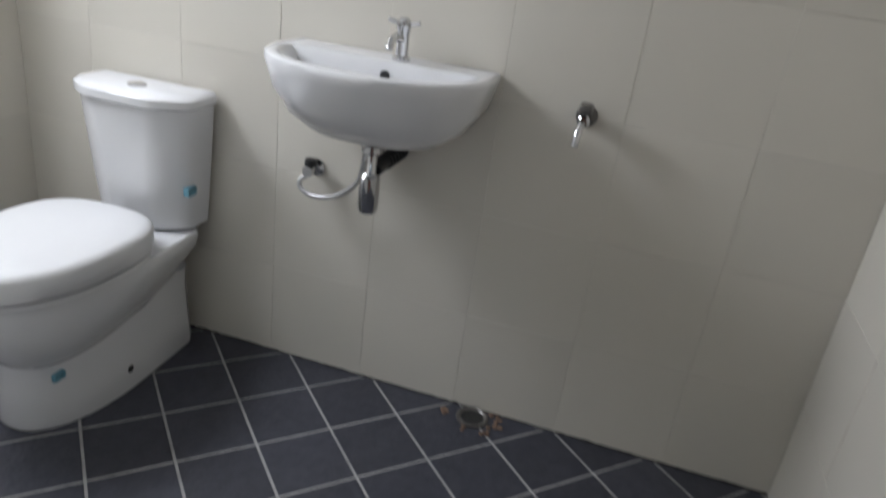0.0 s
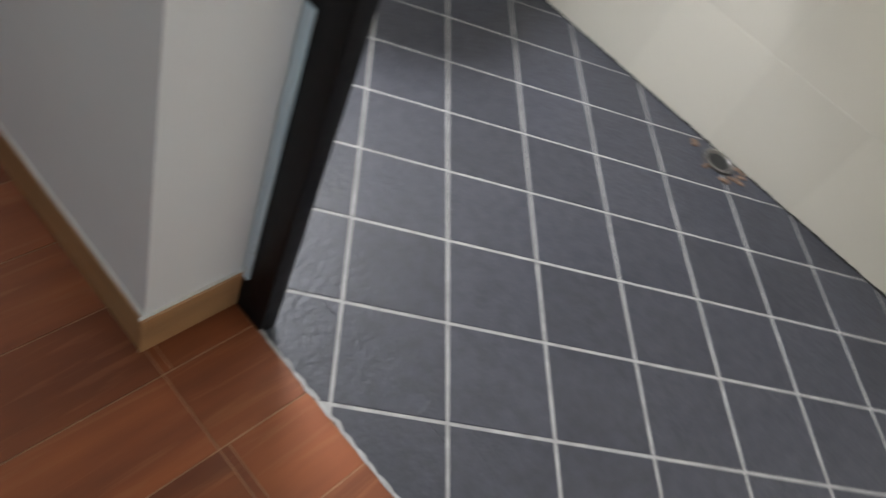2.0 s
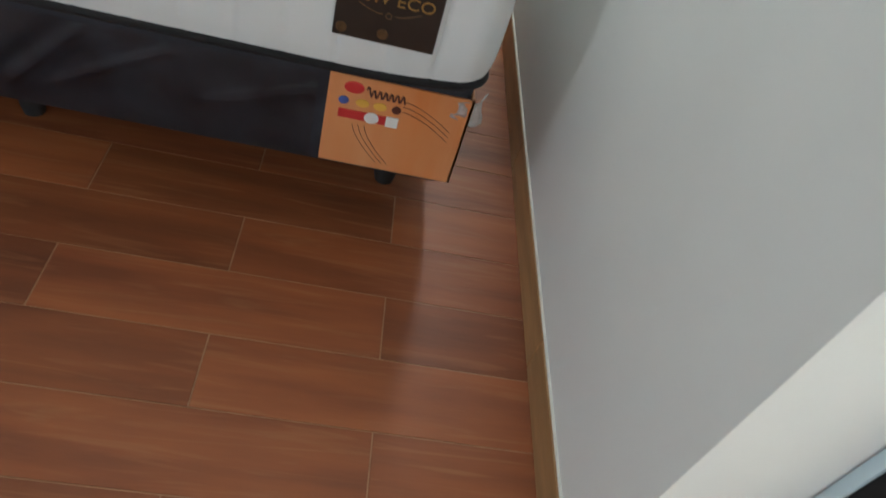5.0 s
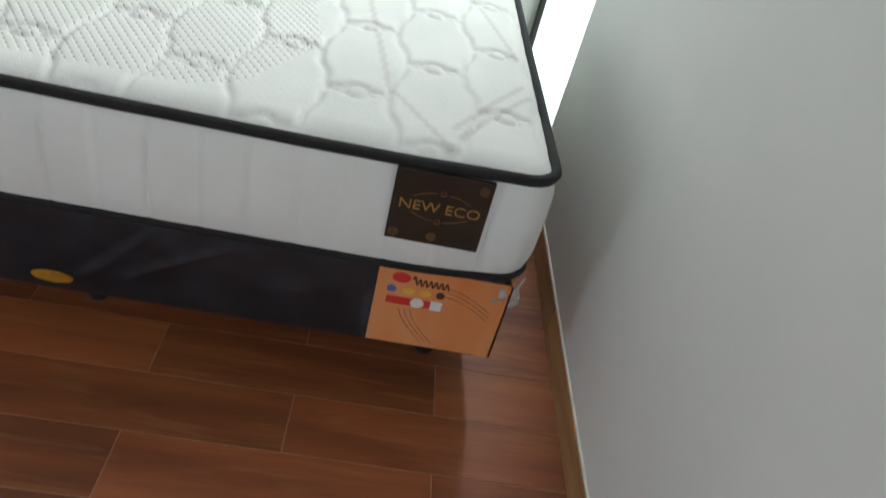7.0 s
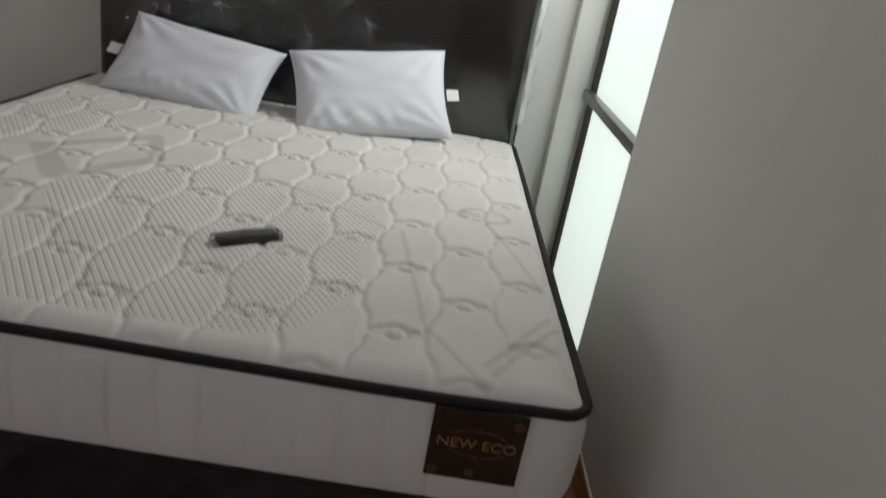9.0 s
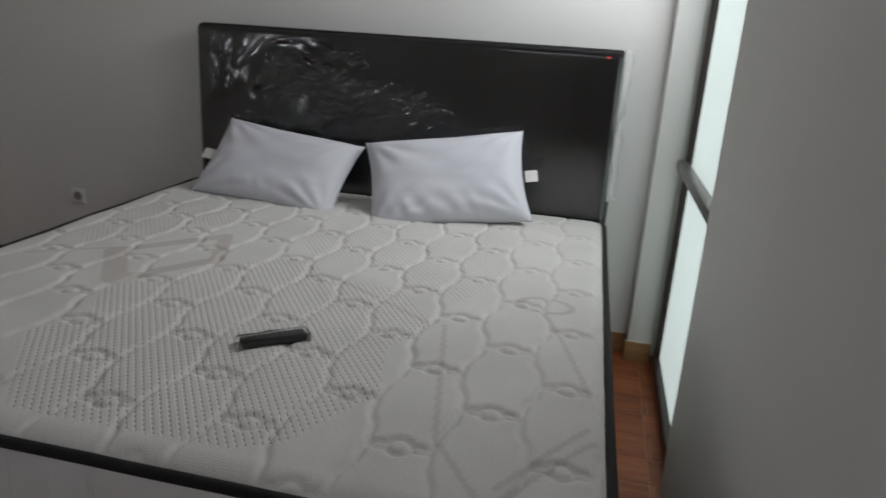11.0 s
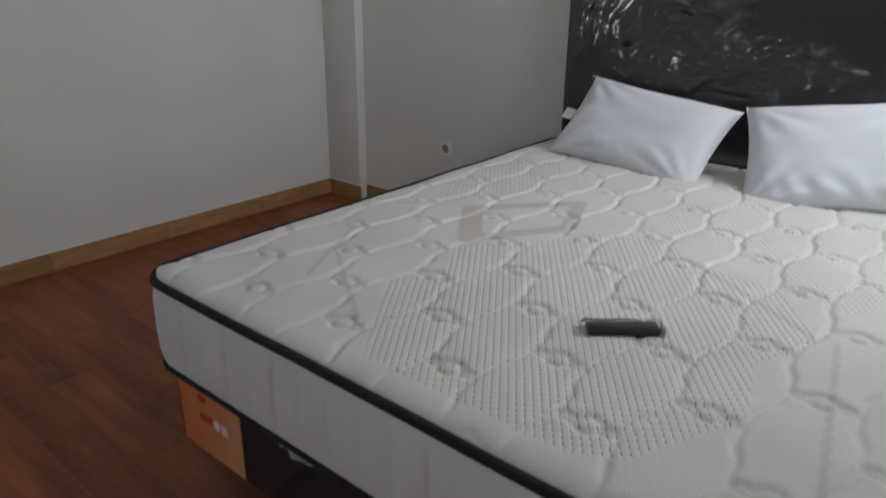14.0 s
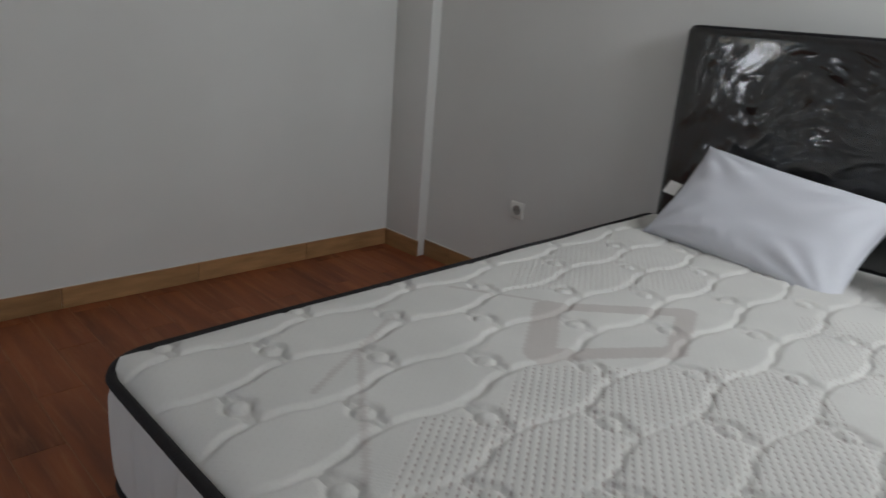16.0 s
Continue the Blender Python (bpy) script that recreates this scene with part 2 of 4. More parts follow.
def box(x0, x1, y0, y1, z0, z1, bevel=0.0, seg=2, bm=None):
    b = bmesh.new() if bm is None else bm
    r = bmesh.ops.create_cube(b, size=1)
    for v in r["verts"]:
        v.co = Vector((x0 + (v.co.x + .5) * (x1 - x0), y0 + (v.co.y + .5) * (y1 - y0), z0 + (v.co.z + .5) * (z1 - z0)))
    if bevel:
        es = list({e for v in r["verts"] for e in v.link_edges})
        bmesh.ops.bevel(b, geom=es, offset=bevel, segments=seg, affect='EDGES', profile=0.5)
    return b


def tube(points, radius, sides=10, closed=False, bm=None):
    b = bmesh.new() if bm is None else bm
    pts = [Vector(p) for p in points]
    rings = []
    n = len(pts)
    up = Vector((0, 0, 1))
    for i, p in enumerate(pts):
        a = pts[(i - 1) % n] if closed or i else pts[0]
        c = pts[(i + 1) % n] if closed or i < n - 1 else pts[-1]
        d = (c - a).normalized()
        s = d.cross(up)
        if s.length < 0.05:
            s = d.cross(Vector((1, 0, 0)))
        s.normalize()
        u = s.cross(d).normalized()
        rings.append([b.verts.new(p + s * (radius * math.cos(k * 2 * math.pi / sides)) + u * (radius * math.sin(k * 2 * math.pi / sides))) for k in range(sides)])
    for i in range(n if closed else n - 1):
        A, B = rings[i], rings[(i + 1) % n]
        for k in range(sides):
            b.faces.new((A[k], A[(k + 1) % sides], B[(k + 1) % sides], B[k]))
    if not closed:
        b.faces.new(rings[0])
        b.faces.new(list(reversed(rings[-1])))
    bmesh.ops.recalc_face_normals(b, faces=b.faces)
    return b


def loft(rings, cap=True, bm=None):
    """Skin over closed rings of equal length."""
    b = bmesh.new() if bm is None else bm
    vs = [[b.verts.new(p) for p in r] for r in rings]
    k = len(vs[0])
    for A, B in zip(vs, vs[1:]):
        for i in range(k):
            b.faces.new((A[i], A[(i + 1) % k], B[(i + 1) % k], B[i]))
    if cap:
        b.faces.new(vs[0])
        b.faces.new(list(reversed(vs[-1])))
    bmesh.ops.recalc_face_normals(b, faces=b.faces)
    return b


def lathe(profile, sides=24, axis="z", at=(0, 0, 0), bm=None):
    rings = []
    for r, h in profile:
        ring = []
        for i in range(sides):
            a = 2 * math.pi * i / sides
            c, s = r * math.cos(a), r * math.sin(a)
            p = {"z": (c, s, h), "x": (h, c, s), "y": (c, h, s)}[axis]
            ring.append(Vector(p) + Vector(at))
        rings.append(ring)
    return loft(rings, bm=bm)


def clip_poly(poly, x0, x1, y0, y1):
    def cut(ps, ax, lim, sign):
        res = []
        for i, a in enumerate(ps):
            b = ps[(i + 1) % len(ps)]
            da, db = sign * (a[ax] - lim), sign * (b[ax] - lim)
            if da >= 0:
                res.append(a)
            if da * db < 0:
                f = da / (da - db)
                res.append((a[0] + f * (b[0] - a[0]), a[1] + f * (b[1] - a[1])))
        return res
    for ax, lim, sign in ((0, x0, 1), (0, x1, -1), (1, y0, 1), (1, y1, -1)):
        poly = cut(poly, ax, lim, sign)
        if len(poly) < 3:
            return []
    return poly


def slab(poly, z0, z1, inset=0.0015):
    """A flat piece with a small chamfer on its upper edge."""
    b = bmesh.new()
    cx = sum(p[0] for p in poly) / len(poly)
    cy = sum(p[1] for p in poly) / len(poly)

    def ring(d, z):
        res = []
        for x, y in poly:
            v = Vector((x - cx, y - cy))
            f = max(0.0, 1 - d / max(v.length, 1e-4))
            res.append(Vector((cx + v.x * f, cy + v.y * f, z)))
        return res
    return loft([ring(0, z0), ring(0, z1 - inset), ring(inset * 1.4, z1)], bm=b)


# ---- structure ----
def wall(name, x0, x1, y0, y1, z0, z1, material=None, label=""):
    ob = part(name, box(x0, x1, y0, y1, z0, z1), material or M_WALL, smooth=None)
    return tagged(ob, label or "plain off-white painted plaster wall", "wall", kind="structure")


# bedroom shell
wall("wall_headboard", XL - 0.15, -0.5, YB, YB + 0.15, -0.1, ZC)
wall("wall_west", XL - 0.15, XL, -1.4, YB, -0.1, ZC)
wall("wall_west_south", XL - 0.15, XL, YF0 - 0.15, -2.8, -0.1, ZC)
wall("wall_west_sill", XL - 0.15, XL, -2.8, -1.4, -0.1, 0.6)
wall("wall_west_head", XL - 0.15, XL, -2.8, -1.4, 2.3, ZC)
tagged(part("pilaster_west", box(XL, -4.19, YB - 0.06, YB + 0.01, 0, ZC, 0.003), M_WALL), "narrow off-white plastered corner pilaster", "pilaster", kind="structure")
tagged(part("pilaster_east", box(-0.705, -0.60, YB - 0.085, YB + 0.01, 0, ZC, 0.003), M_WALL), "narrow off-white plastered corner pilaster beside the glass door", "pilaster", kind="structure")
# wall between bedroom and bathroom, with the door opening through it
wall("wall_bath_partition", XA, XFR + 0.035, DOOR_L, 1.49, -0.1, ZC, label="off-white painted partition wall ending at the glass door")
wall("wall_bath_partition_south", XA, BX0, YF0, DOOR_R, -0.1, ZC)
wall("lintel_bath_door", XA, BX0, DOOR_R, DOOR_L, 2.1, ZC)
# front wall with its window opening
wall("wall_front_a", XL, -2.4, YF0 - 0.15, YF0, -0.1, ZC)
wall("wall_front_b", -0.8, BX0, YF0 - 0.15, YF0, -0.1, ZC)
wall("wall_front_sill", -2.4, -0.8, YF0 - 0.15, YF0, -0.1, 1.45)
wall("wall_front_head", -2.4, -0.8, YF0 - 0.15, YF0, 2.45, ZC)
# wall over the glass door at the east side
wall("wall_glass_door_head", -0.60, -0.48, 1.49, YB, 2.35, ZC)
wall("ceiling_bedroom", XL - 0.15, BX0 - 0.002, YF0 - 0.15, YB + 0.15, ZC, ZC + 0.12, M_CEIL, "plain white ceiling")
# bathroom shell
wall("wall_bath_sink_backing", BX1 + 0.0012, BX1 + 0.16, BY0 - 0.15, 1.6, -0.1, ZC, M_WGROUT, "grouted wall behind the cream tiles")
wall("wall_bath_south_backing", BX0, BX1 + 0.0012, BY0 - 0.16, BY0 - 0.0012, -0.1, ZC, M_WGROUT, "grouted wall behind the cream tiles")
wall("wall_bath_nib", 0.80, BX1 + 0.0012, BY1 + 0.0012, BY1 + 0.11, -0.1, ZC, M_WTILE, "cream tiled nib wall beside the toilet")
wall("wall_bath_north_low", XFR + 0.035, BX1 + 0.012, 1.45, 1.6, -0.1, 1.65, M_WTILE, "cream tiled wall under the high window")
wall("wall_bath_north_high", XFR + 0.035, BX1 + 0.012, 1.45, 1.6, 2.35, ZC, M_WTILE, "cream tiled wall over the high window")
wall("wall_bath_north_side_a", XFR + 0.035, 0.0, 1.45, 1.6, 1.65, 2.35, M_WTILE, "cream tiled wall beside the high window")
wall("wall_bath_north_side_b", 0.9, BX1 + 0.012, 1.45, 1.6, 1.65, 2.35, M_WTILE, "cream tiled wall beside the high window")
wall("ceiling_bathroom", BX0 + 0.002, BX1 + 0.16, BY0 - 0.16, 1.6, 2.6, 2.7, M_CEIL, "plain white ceiling")

# screeds under the floor pieces
floor_bed = tagged(part("floor_bedroom", box(XL, XA, YF0, YB, -0.09, -0.0012), M_PGROUT, smooth=None), "reddish brown wood-look plank tile floor", "floor", kind="structure")
floor_sill = tagged(part("floor_threshold", box(XA, XFR - 0.004, DOOR_R, DOOR_L, -0.09, -0.0012), M_PGROUT, smooth=None), "reddish brown wood-look tile threshold", "floor", kind="structure")
tagged(part("floor_recess", box(XA, -0.5, 1.49, YB, -0.09, -0.0012), M_PGROUT, smooth=None), "narrow floor strip before the glass door", "floor", kind="structure")
floor_bath = tagged(part("floor_bathroom", box(XFR - 0.004, BX1 + 0.012, BY0 - 0.012, 1.45, -0.09, BZ - 0.0015), M_FGROUT, smooth=None), "dark slate tile floor with pale grout laid diagonally", "floor", kind="structure")
tagged(part("ground", box(-60, 60, -60, 60, -0.4, -0.3), M_WGROUT, smooth=None), "pale paved ground outside", "ground", kind="structure")


# ---- skirting ----
def skirting(name, x0, y0, x1, y1, nx, ny, step, start):
    """Skirting tiles along a wall; nx, ny points into the room."""
    root = tagged(new(name), "brown wood-look skirting tiles", "skirting", kind="structure")
    d = Vector((x1 - x0, y1 - y0))
    L = d.length
    d.normalize()
    cuts = [0.0] + [c for c in [start + step * i for i in range(12)] if 0.03 < c < L - 0.02] + [L]
    for a, b in zip(cuts, cuts[1:]):
        pa, pb = Vector((x0, y0)) + d * (a + 0.0008), Vector((x0, y0)) + d * (b - 0.0008)
        qa, qb = pa + Vector((nx, ny)) * 0.008, pb + Vector((nx, ny)) * 0.008
        xs, ys = [pa.x, pb.x, qa.x, qb.x], [pa.y, pb.y, qa.y, qb.y]
        part("skirting_tile", box(min(xs), max(xs), min(ys), max(ys), 0.0, 0.094, 0.002, 1), M_SKIRT, root, smooth=30)
    bx = [x0, x1, x0 + nx * 0.005, x1 + nx * 0.005]
    by = [y0, y1, y0 + ny * 0.005, y1 + ny * 0.005]
    part("top_joint", box(min(bx), max(bx), min(by), max(by), 0.094, 0.0965), M_WGROUT, root, smooth=None)


skirting("baseboard_partition", XA, DOOR_L + 0.0005, XA, 1.49, -1, 0, 0.6, 0.43)
skirting("baseboard_reveal", XA - 0.011, DOOR_L, XFR - 0.002, DOOR_L, 0, -1, 0.6, 0.5)
skirting("baseboard_west", XL, YF0, XL, YB - 0.06, 1, 0, 0.6, 0.33)
skirting("baseboard_pilaster", XL + 0.011, YB - 0.06, -4.179, YB - 0.06, 0, -1, 0.6, 0.9)
skirting("baseboard_headboard", -4.19, YB, -0.705, YB, 0, -1, 0.6, 0.2)
skirting("baseboard_pilaster_east", -0.716, YB - 0.085, -0.60, YB - 0.085, 0, -1, 0.6, 0.9)

# ---- bathroom door frame ----
df = thing("door_frame", (0, 0, 0), "black painted door frame with pale protective film strips", "door frame")
part("jamb", box(XFR, XFR + 0.035, DOOR_L - 0.072, DOOR_L, BZ, 2.1, 0.003), M_BLACKFRAME, df)
part("jamb", box(XFR, XFR + 0.035, DOOR_R - 0.001, DOOR_R + 0.012, BZ, 2.1, 0.003), M_BLACKFRAME, df)
part("head", box(XFR, XFR + 0.035, DOOR_R + 0.012, DOOR_L - 0.072, 2.04, 2.1, 0.003), M_BLACKFRAME, df)
part("film_strip", box(XFR - 0.006, XFR + 0.001, DOOR_L - 0.020, DOOR_L - 0.002, 0.085, 0.615, 0.002), M_FILM, df, "pale blue protective film strip")
part("film_strip", box(XFR - 0.006, XFR + 0.001, DOOR_L - 0.020, DOOR_L - 0.002, 0.70, 1.6, 0.002), M_FILM, df, "pale blue protective film strip")
# ragged cement edge along the threshold
bm = bmesh.new()
ys = [DOOR_R + 0.012 + (DOOR_L - 0.072 - DOOR_R - 0.012) * i / 90 for i in range(91)]
lo = [bm.verts.new((XFR - 0.005 + 0.006 * noise.noise(Vector((y * 40, 1, 0))), y, 0.0008)) for y in ys]
mid = [bm.verts.new((XFR + 0.003 + 0.006 * noise.noise(Vector((y * 55, 5, 0))), y, -0.002 + 0.003 * noise.noise(Vector((y * 70, 2, 0))))) for y in ys]
hi = [bm.verts.new((XFR + 0.010 + 0.014 * noise.noise(Vector((y * 30, 9, 0))), y, BZ - 0.001)) for y in ys]
for A, B in ((lo, mid), (mid, hi)):
    for i in range(90):
        bm.faces.new((A[i], B[i], B[i + 1], A[i + 1]))
tagged(part("threshold_cement", bm, M_FGROUT), "ragged pale cement edge along the threshold", "cement edge", kind="structure")

# ---- glass door to the garden side ----
gd = thing("window_1", (0, 0, 0), "tall frosted glass door unit in a dark brown frame", "window", kind="structure")
fx0, fx1 = -0.585, -0.535
part("frame_post", box(fx0, fx1, YB - 0.135, YB - 0.085, 0.0, 2.35, 0.003), M_BROWNFRAME, gd)
part("frame_post", box(fx0, fx1, 1.50, 1.53, 0.0, 2.35, 0.003), M_BROWNFRAME, gd)
part("frame_sill", box(fx0 - 0.005, fx1, 1.53, YB - 0.135, 0.0, 0.055, 0.003), M_BROWNFRAME, gd)
part("frame_head", box(fx0, fx1, 1.53, YB - 0.135, 2.29, 2.35, 0.003), M_BROWNFRAME, gd)
part("middle_rail", box(fx0 - 0.03, fx0 + 0.01, 1.53, YB - 0.10, 0.885, 0.925, 0.004), M_RAIL, gd, "grey metal middle rail")
# the pane glows by itself; no daylight passes through it
part("pane", box(-0.562, -0.556, 1.53, YB - 0.135, 0.055, 2.29), M_FROST, gd, "frosted glass pane that glows in place of daylight behind it", smooth=None)
# unseen wall, added only to close the shell behind the glowing pane
wall("wall_east_added_closing", -0.48, -0.40, 1.49, YB + 0.15, -0.1, ZC)

# ---- windows behind the walk ----
# this front window is unseen; opening and frame are supposed
fw = thing("window_2", (0, 0, 0), "unseen high front window, supposed from light falling from the front", "window", kind="structure")
for xa, xb in ((-2.4, -2.34), (-1.63, -1.57), (-0.86, -0.8)):
    part("frame_post", box(xa, xb, YF0 - 0.10, YF0 - 0.05, 1.45, 2.45, 0.003), M_BROWNFRAME, fw)
for za, zb in ((1.45, 1.51), (2.39, 2.45)):
    part("frame_bar", box(-2.34, -0.86, YF0 - 0.10, YF0 - 0.05, za, zb, 0.003), M_BROWNFRAME, fw)
fw = thing("window_3", (0, 0, 0), "tall side window in a dark brown frame", "window", kind="structure")
for ya, yb in ((-2.8, -2.74), (-2.13, -2.07), (-1.46, -1.4)):
    part("frame_post", box(XL - 0.10, XL - 0.05, ya, yb, 0.6, 2.3, 0.003), M_BROWNFRAME, fw)
for za, zb in ((0.6, 0.66), (2.24, 2.3)):
    part("frame_bar", box(XL - 0.10, XL - 0.05, -2.74, -1.46, za, zb, 0.003), M_BROWNFRAME, fw)


# ---- mattress ----
MX0, MX1, MY0, MY1, MZ0, MZ1 = -2.730, -0.852, 0.528, 2.60, 0.378, 0.630
mat_root = thing("mattress", (0, 0, 0), "thick white quilted mattress with black piping and a dark label", "mattress")
RC = 0.055
RC_LEFT = 0.105                           # the outer foot corner is rounder


def rounded_rect(x0, x1, y0, y1, r, z, k=8, foot=None):
    pts = []
    q = foot or r
    for cx, cy, a0, c in ((x1 - r, y1 - r, 0, r), (x0 + r, y1 - r, 90, r), (x0 + q, y0 + q, 180, q), (x1 - r, y0 + r, 270, r)):
        for i in range(k + 1):
            a = radians(a0 + 90 * i / k)
            pts.append(Vector((cx + c * math.cos(a), cy + c * math.sin(a), z)))
    return pts


def settle(p):
    """The mattress as it lies: a little wider at the head, its lower foot corner lifted, its edge in soft waves."""
    f = (MX1 - p.x) / (MX1 - MX0)
    h = max(0.0, min(1.0, (p.z - MZ0) / (MZ1 - MZ0)))
    x = p.x - (0.013 + 0.009 * f) * (p.y - 0.75)
    near = max(0.0, 1 - (p.y - MY0) / 0.5)
    c = max(0.0, min(1.0, (p.x + 1.12) / 0.25))
    z = p.z + near * (0.020 * (1 - h) * c * c + 0.006 * h * c) - 0.004 * near * h * math.exp(-((p.x + 1.3) / 0.25) ** 2)
    z += 0.0025 * h * noise.noise(Vector((p.x * 4, p.y * 4, 2.2)))
    return Vector((x, p.y, z))


def dense(pts, step):
    res = []
    for a, b in zip(pts, pts[1:] + pts[:1]):
        n = max(1, int((b - a).length / step))
        res += [a.lerp(b, i / n) for i in range(n)]
    return res


def side_band():
    base = dense(rounded_rect(MX0, MX1, MY0, MY1, RC, 0, 8, RC_LEFT), 0.006)
    n = len(base)
    s, acc = [], 0.0
    for i, p in enumerate(base):
        s.append(acc)
        acc += (base[(i + 1) % n] - p).length
    rows = 14
    rings = []
    for j in range(rows + 1):
        f = j / rows
        z = MZ0 + 0.012 + (MZ1 - MZ0 - 0.024) * f
        ring = []
        for i, p in enumerate(base):
            nx = (base[(i + 1) % n] - base[i - 1]).normalized()
            out_dir = Vector((nx.y, -nx.x, 0))
            ch = s[i] / 0.0875
            u = ch - math.floor(ch)
            puff = 0.0075 * min(1.0, min(u, 1 - u) / 0.10) ** 0.5
            bulge = 0.004 * math.sin(math.pi * f) + puff * min(1, 6 * f, 6 * (1 - f))
            ring.append(settle(Vector((p.x, p.y, z)) + out_dir * bulge))
        rings.append(ring)
    return loft(rings, cap=False)


part("side_panel", side_band(), M_SIDE, mat_root, "white side panel with vertical stitched channels", smooth=60)
part("base_cloth", loft([[settle(p) for p in rounded_rect(MX0 + 0.004, MX1 - 0.004, MY0 + 0.004, MY1 - 0.004, RC, z, 8, RC_LEFT)] for z in (MZ0 + 0.0006, MZ0 + 0.014)]), M_SIDE, mat_root)
part("top_piping", tube([settle(p) for p in dense(rounded_rect(MX0, MX1, MY0, MY1, RC, MZ1 - 0.006, 8, RC_LEFT), 0.04)], 0.0112, 8, True), M_PIPING, mat_root, "black piping along the top edge", smooth=60)
part("bottom_piping", tube([settle(p) for p in dense(rounded_rect(MX0, MX1, MY0, MY1, RC, MZ0 + 0.010, 8, RC_LEFT), 0.04)], 0.0092, 8, True), M_PIPING, mat_root, "black piping along the bottom edge", smooth=60)

# quilted top: two families of waved seams that meet at round buttons
QX, QY, QDX, QDY = -1.234, 0.6985, 0.146, 0.155


def seam_wave(a):
    return 0.165 * (math.sin(2 * math.pi * a) + 0.35 * math.sin(4 * math.pi * a))


def seam_slope(a):
    return 0.165 * 2 * math.pi * (math.cos(2 * math.pi * a) + 0.7 * math.cos(4 * math.pi * a))


def quilt_height(x, y):
    i = (x - QX) / QDX
    j = (y - QY - 0.0055 * i) / QDY
    s, t = (i + j) / 2, (i - j) / 2
    d = 1.0
    for a, b in ((s, t), (t, s)):
        w = seam_wave(b)
        k = round(a - w)
        d = min(d, abs(a - k - w) * 0.213 / math.hypot(1, seam_slope(b)))
    si, ti = round(s), round(t)
    cx = QX + (si + ti) * QDX
    cy = QY + 0.0055 * (si + ti) + (si - ti) * QDY
    r = math.hypot(x - cx, y - cy)
    if r < 0.024:
        d = abs(r - 0.024)
    else:
        d = min(d, r - 0.024)
    g = min(1.0, d / 0.015)
    return 0.0115 * (1 - (1 - g) ** 2.2)


def seg_dist(x, y, a, c):
    vx, vy = c[0] - a[0], c[1] - a[1]
    f = max(0.0, min(1.0, ((x - a[0]) * vx + (y - a[1]) * vy) / (vx * vx + vy * vy)))
    return math.hypot(x - a[0] - f * vx, y - a[1] - f * vy)


LOOPS = [[(-2.37, 1.458), (-2.145, 1.729), (-2.048, 1.503), (-2.214, 1.236)]]
BANDS = [((-2.54, 1.11), (-2.358, 0.778)), ((-0.881, 0.831), (-1.033, 0.60)), ((-0.897, 0.867), (-1.044, 0.629)), ((-1.175, 0.737), (-1.044, 0.556)), ((-1.27, 1.25), (-1.175, 0.737)), ((-1.62, 1.45), (-1.31, 1.25)), ((-1.0, 1.36), (-0.90, 1.02)), ((-2.45, 0.95), (-2.10, 0.70)), ((-2.60, 1.35), (-2.40, 1.47))]
FIELDS = [[(-2.189, 0.889), (-2.096, 0.973), (-2.20, 1.17), (-1.947, 1.512), (-1.833, 1.618), (-1.767, 1.581), (-1.667, 1.466), (-1.434, 1.439), (-1.303, 1.251), (-1.372, 1.065), (-1.324, 0.862), (-1.431, 0.644), (-1.52, 0.60), (-1.975, 0.60)],
          [(-2.62, 1.606), (-2.66, 1.984), (-2.60, 2.137), (-2.241, 2.081), (-2.173, 1.939), (-2.50, 1.458)],
          [(-1.968, 1.951), (-1.81, 1.639), (-1.597, 1.681), (-1.433, 1.453), (-1.271, 1.414), (-1.15, 1.65), (-1.25, 2.15), (-1.70, 2.20)]]


def inside(x, y, poly):
    odd = False
    for (xa, ya), (xb, yb) in zip(poly, poly[1:] + poly[:1]):
        if (ya > y) != (yb > y) and x < (xb - xa) * (y - ya) / (yb - ya) + xa:
            odd = not odd
    return odd


def woven(x, y):
    """How far a spot carries the grey-pink print, and how far it is ribbed and perforated."""
    pr = 0.0
    for lp in LOOPS:
        for k, (a, c) in enumerate(zip(lp, lp[1:] + lp[:1])):
            if seg_dist(x, y, a, c) < (0.034 if k == 3 else 0.024):
                pr = 1.0
    e = math.hypot((x + 1.033) / 0.085, (y - 1.495) / 0.06)
    if 0.72 < e < 1.0:
        pr = 0.9
    for a, c in BANDS:
        if seg_dist(x, y, a, c) < 0.0065:
            pr = max(pr, 0.75)
    return pr, max((w for f, w in zip(FIELDS, (1.0, 0.7, 0.7)) if inside(x, y, f)), default=0.06)


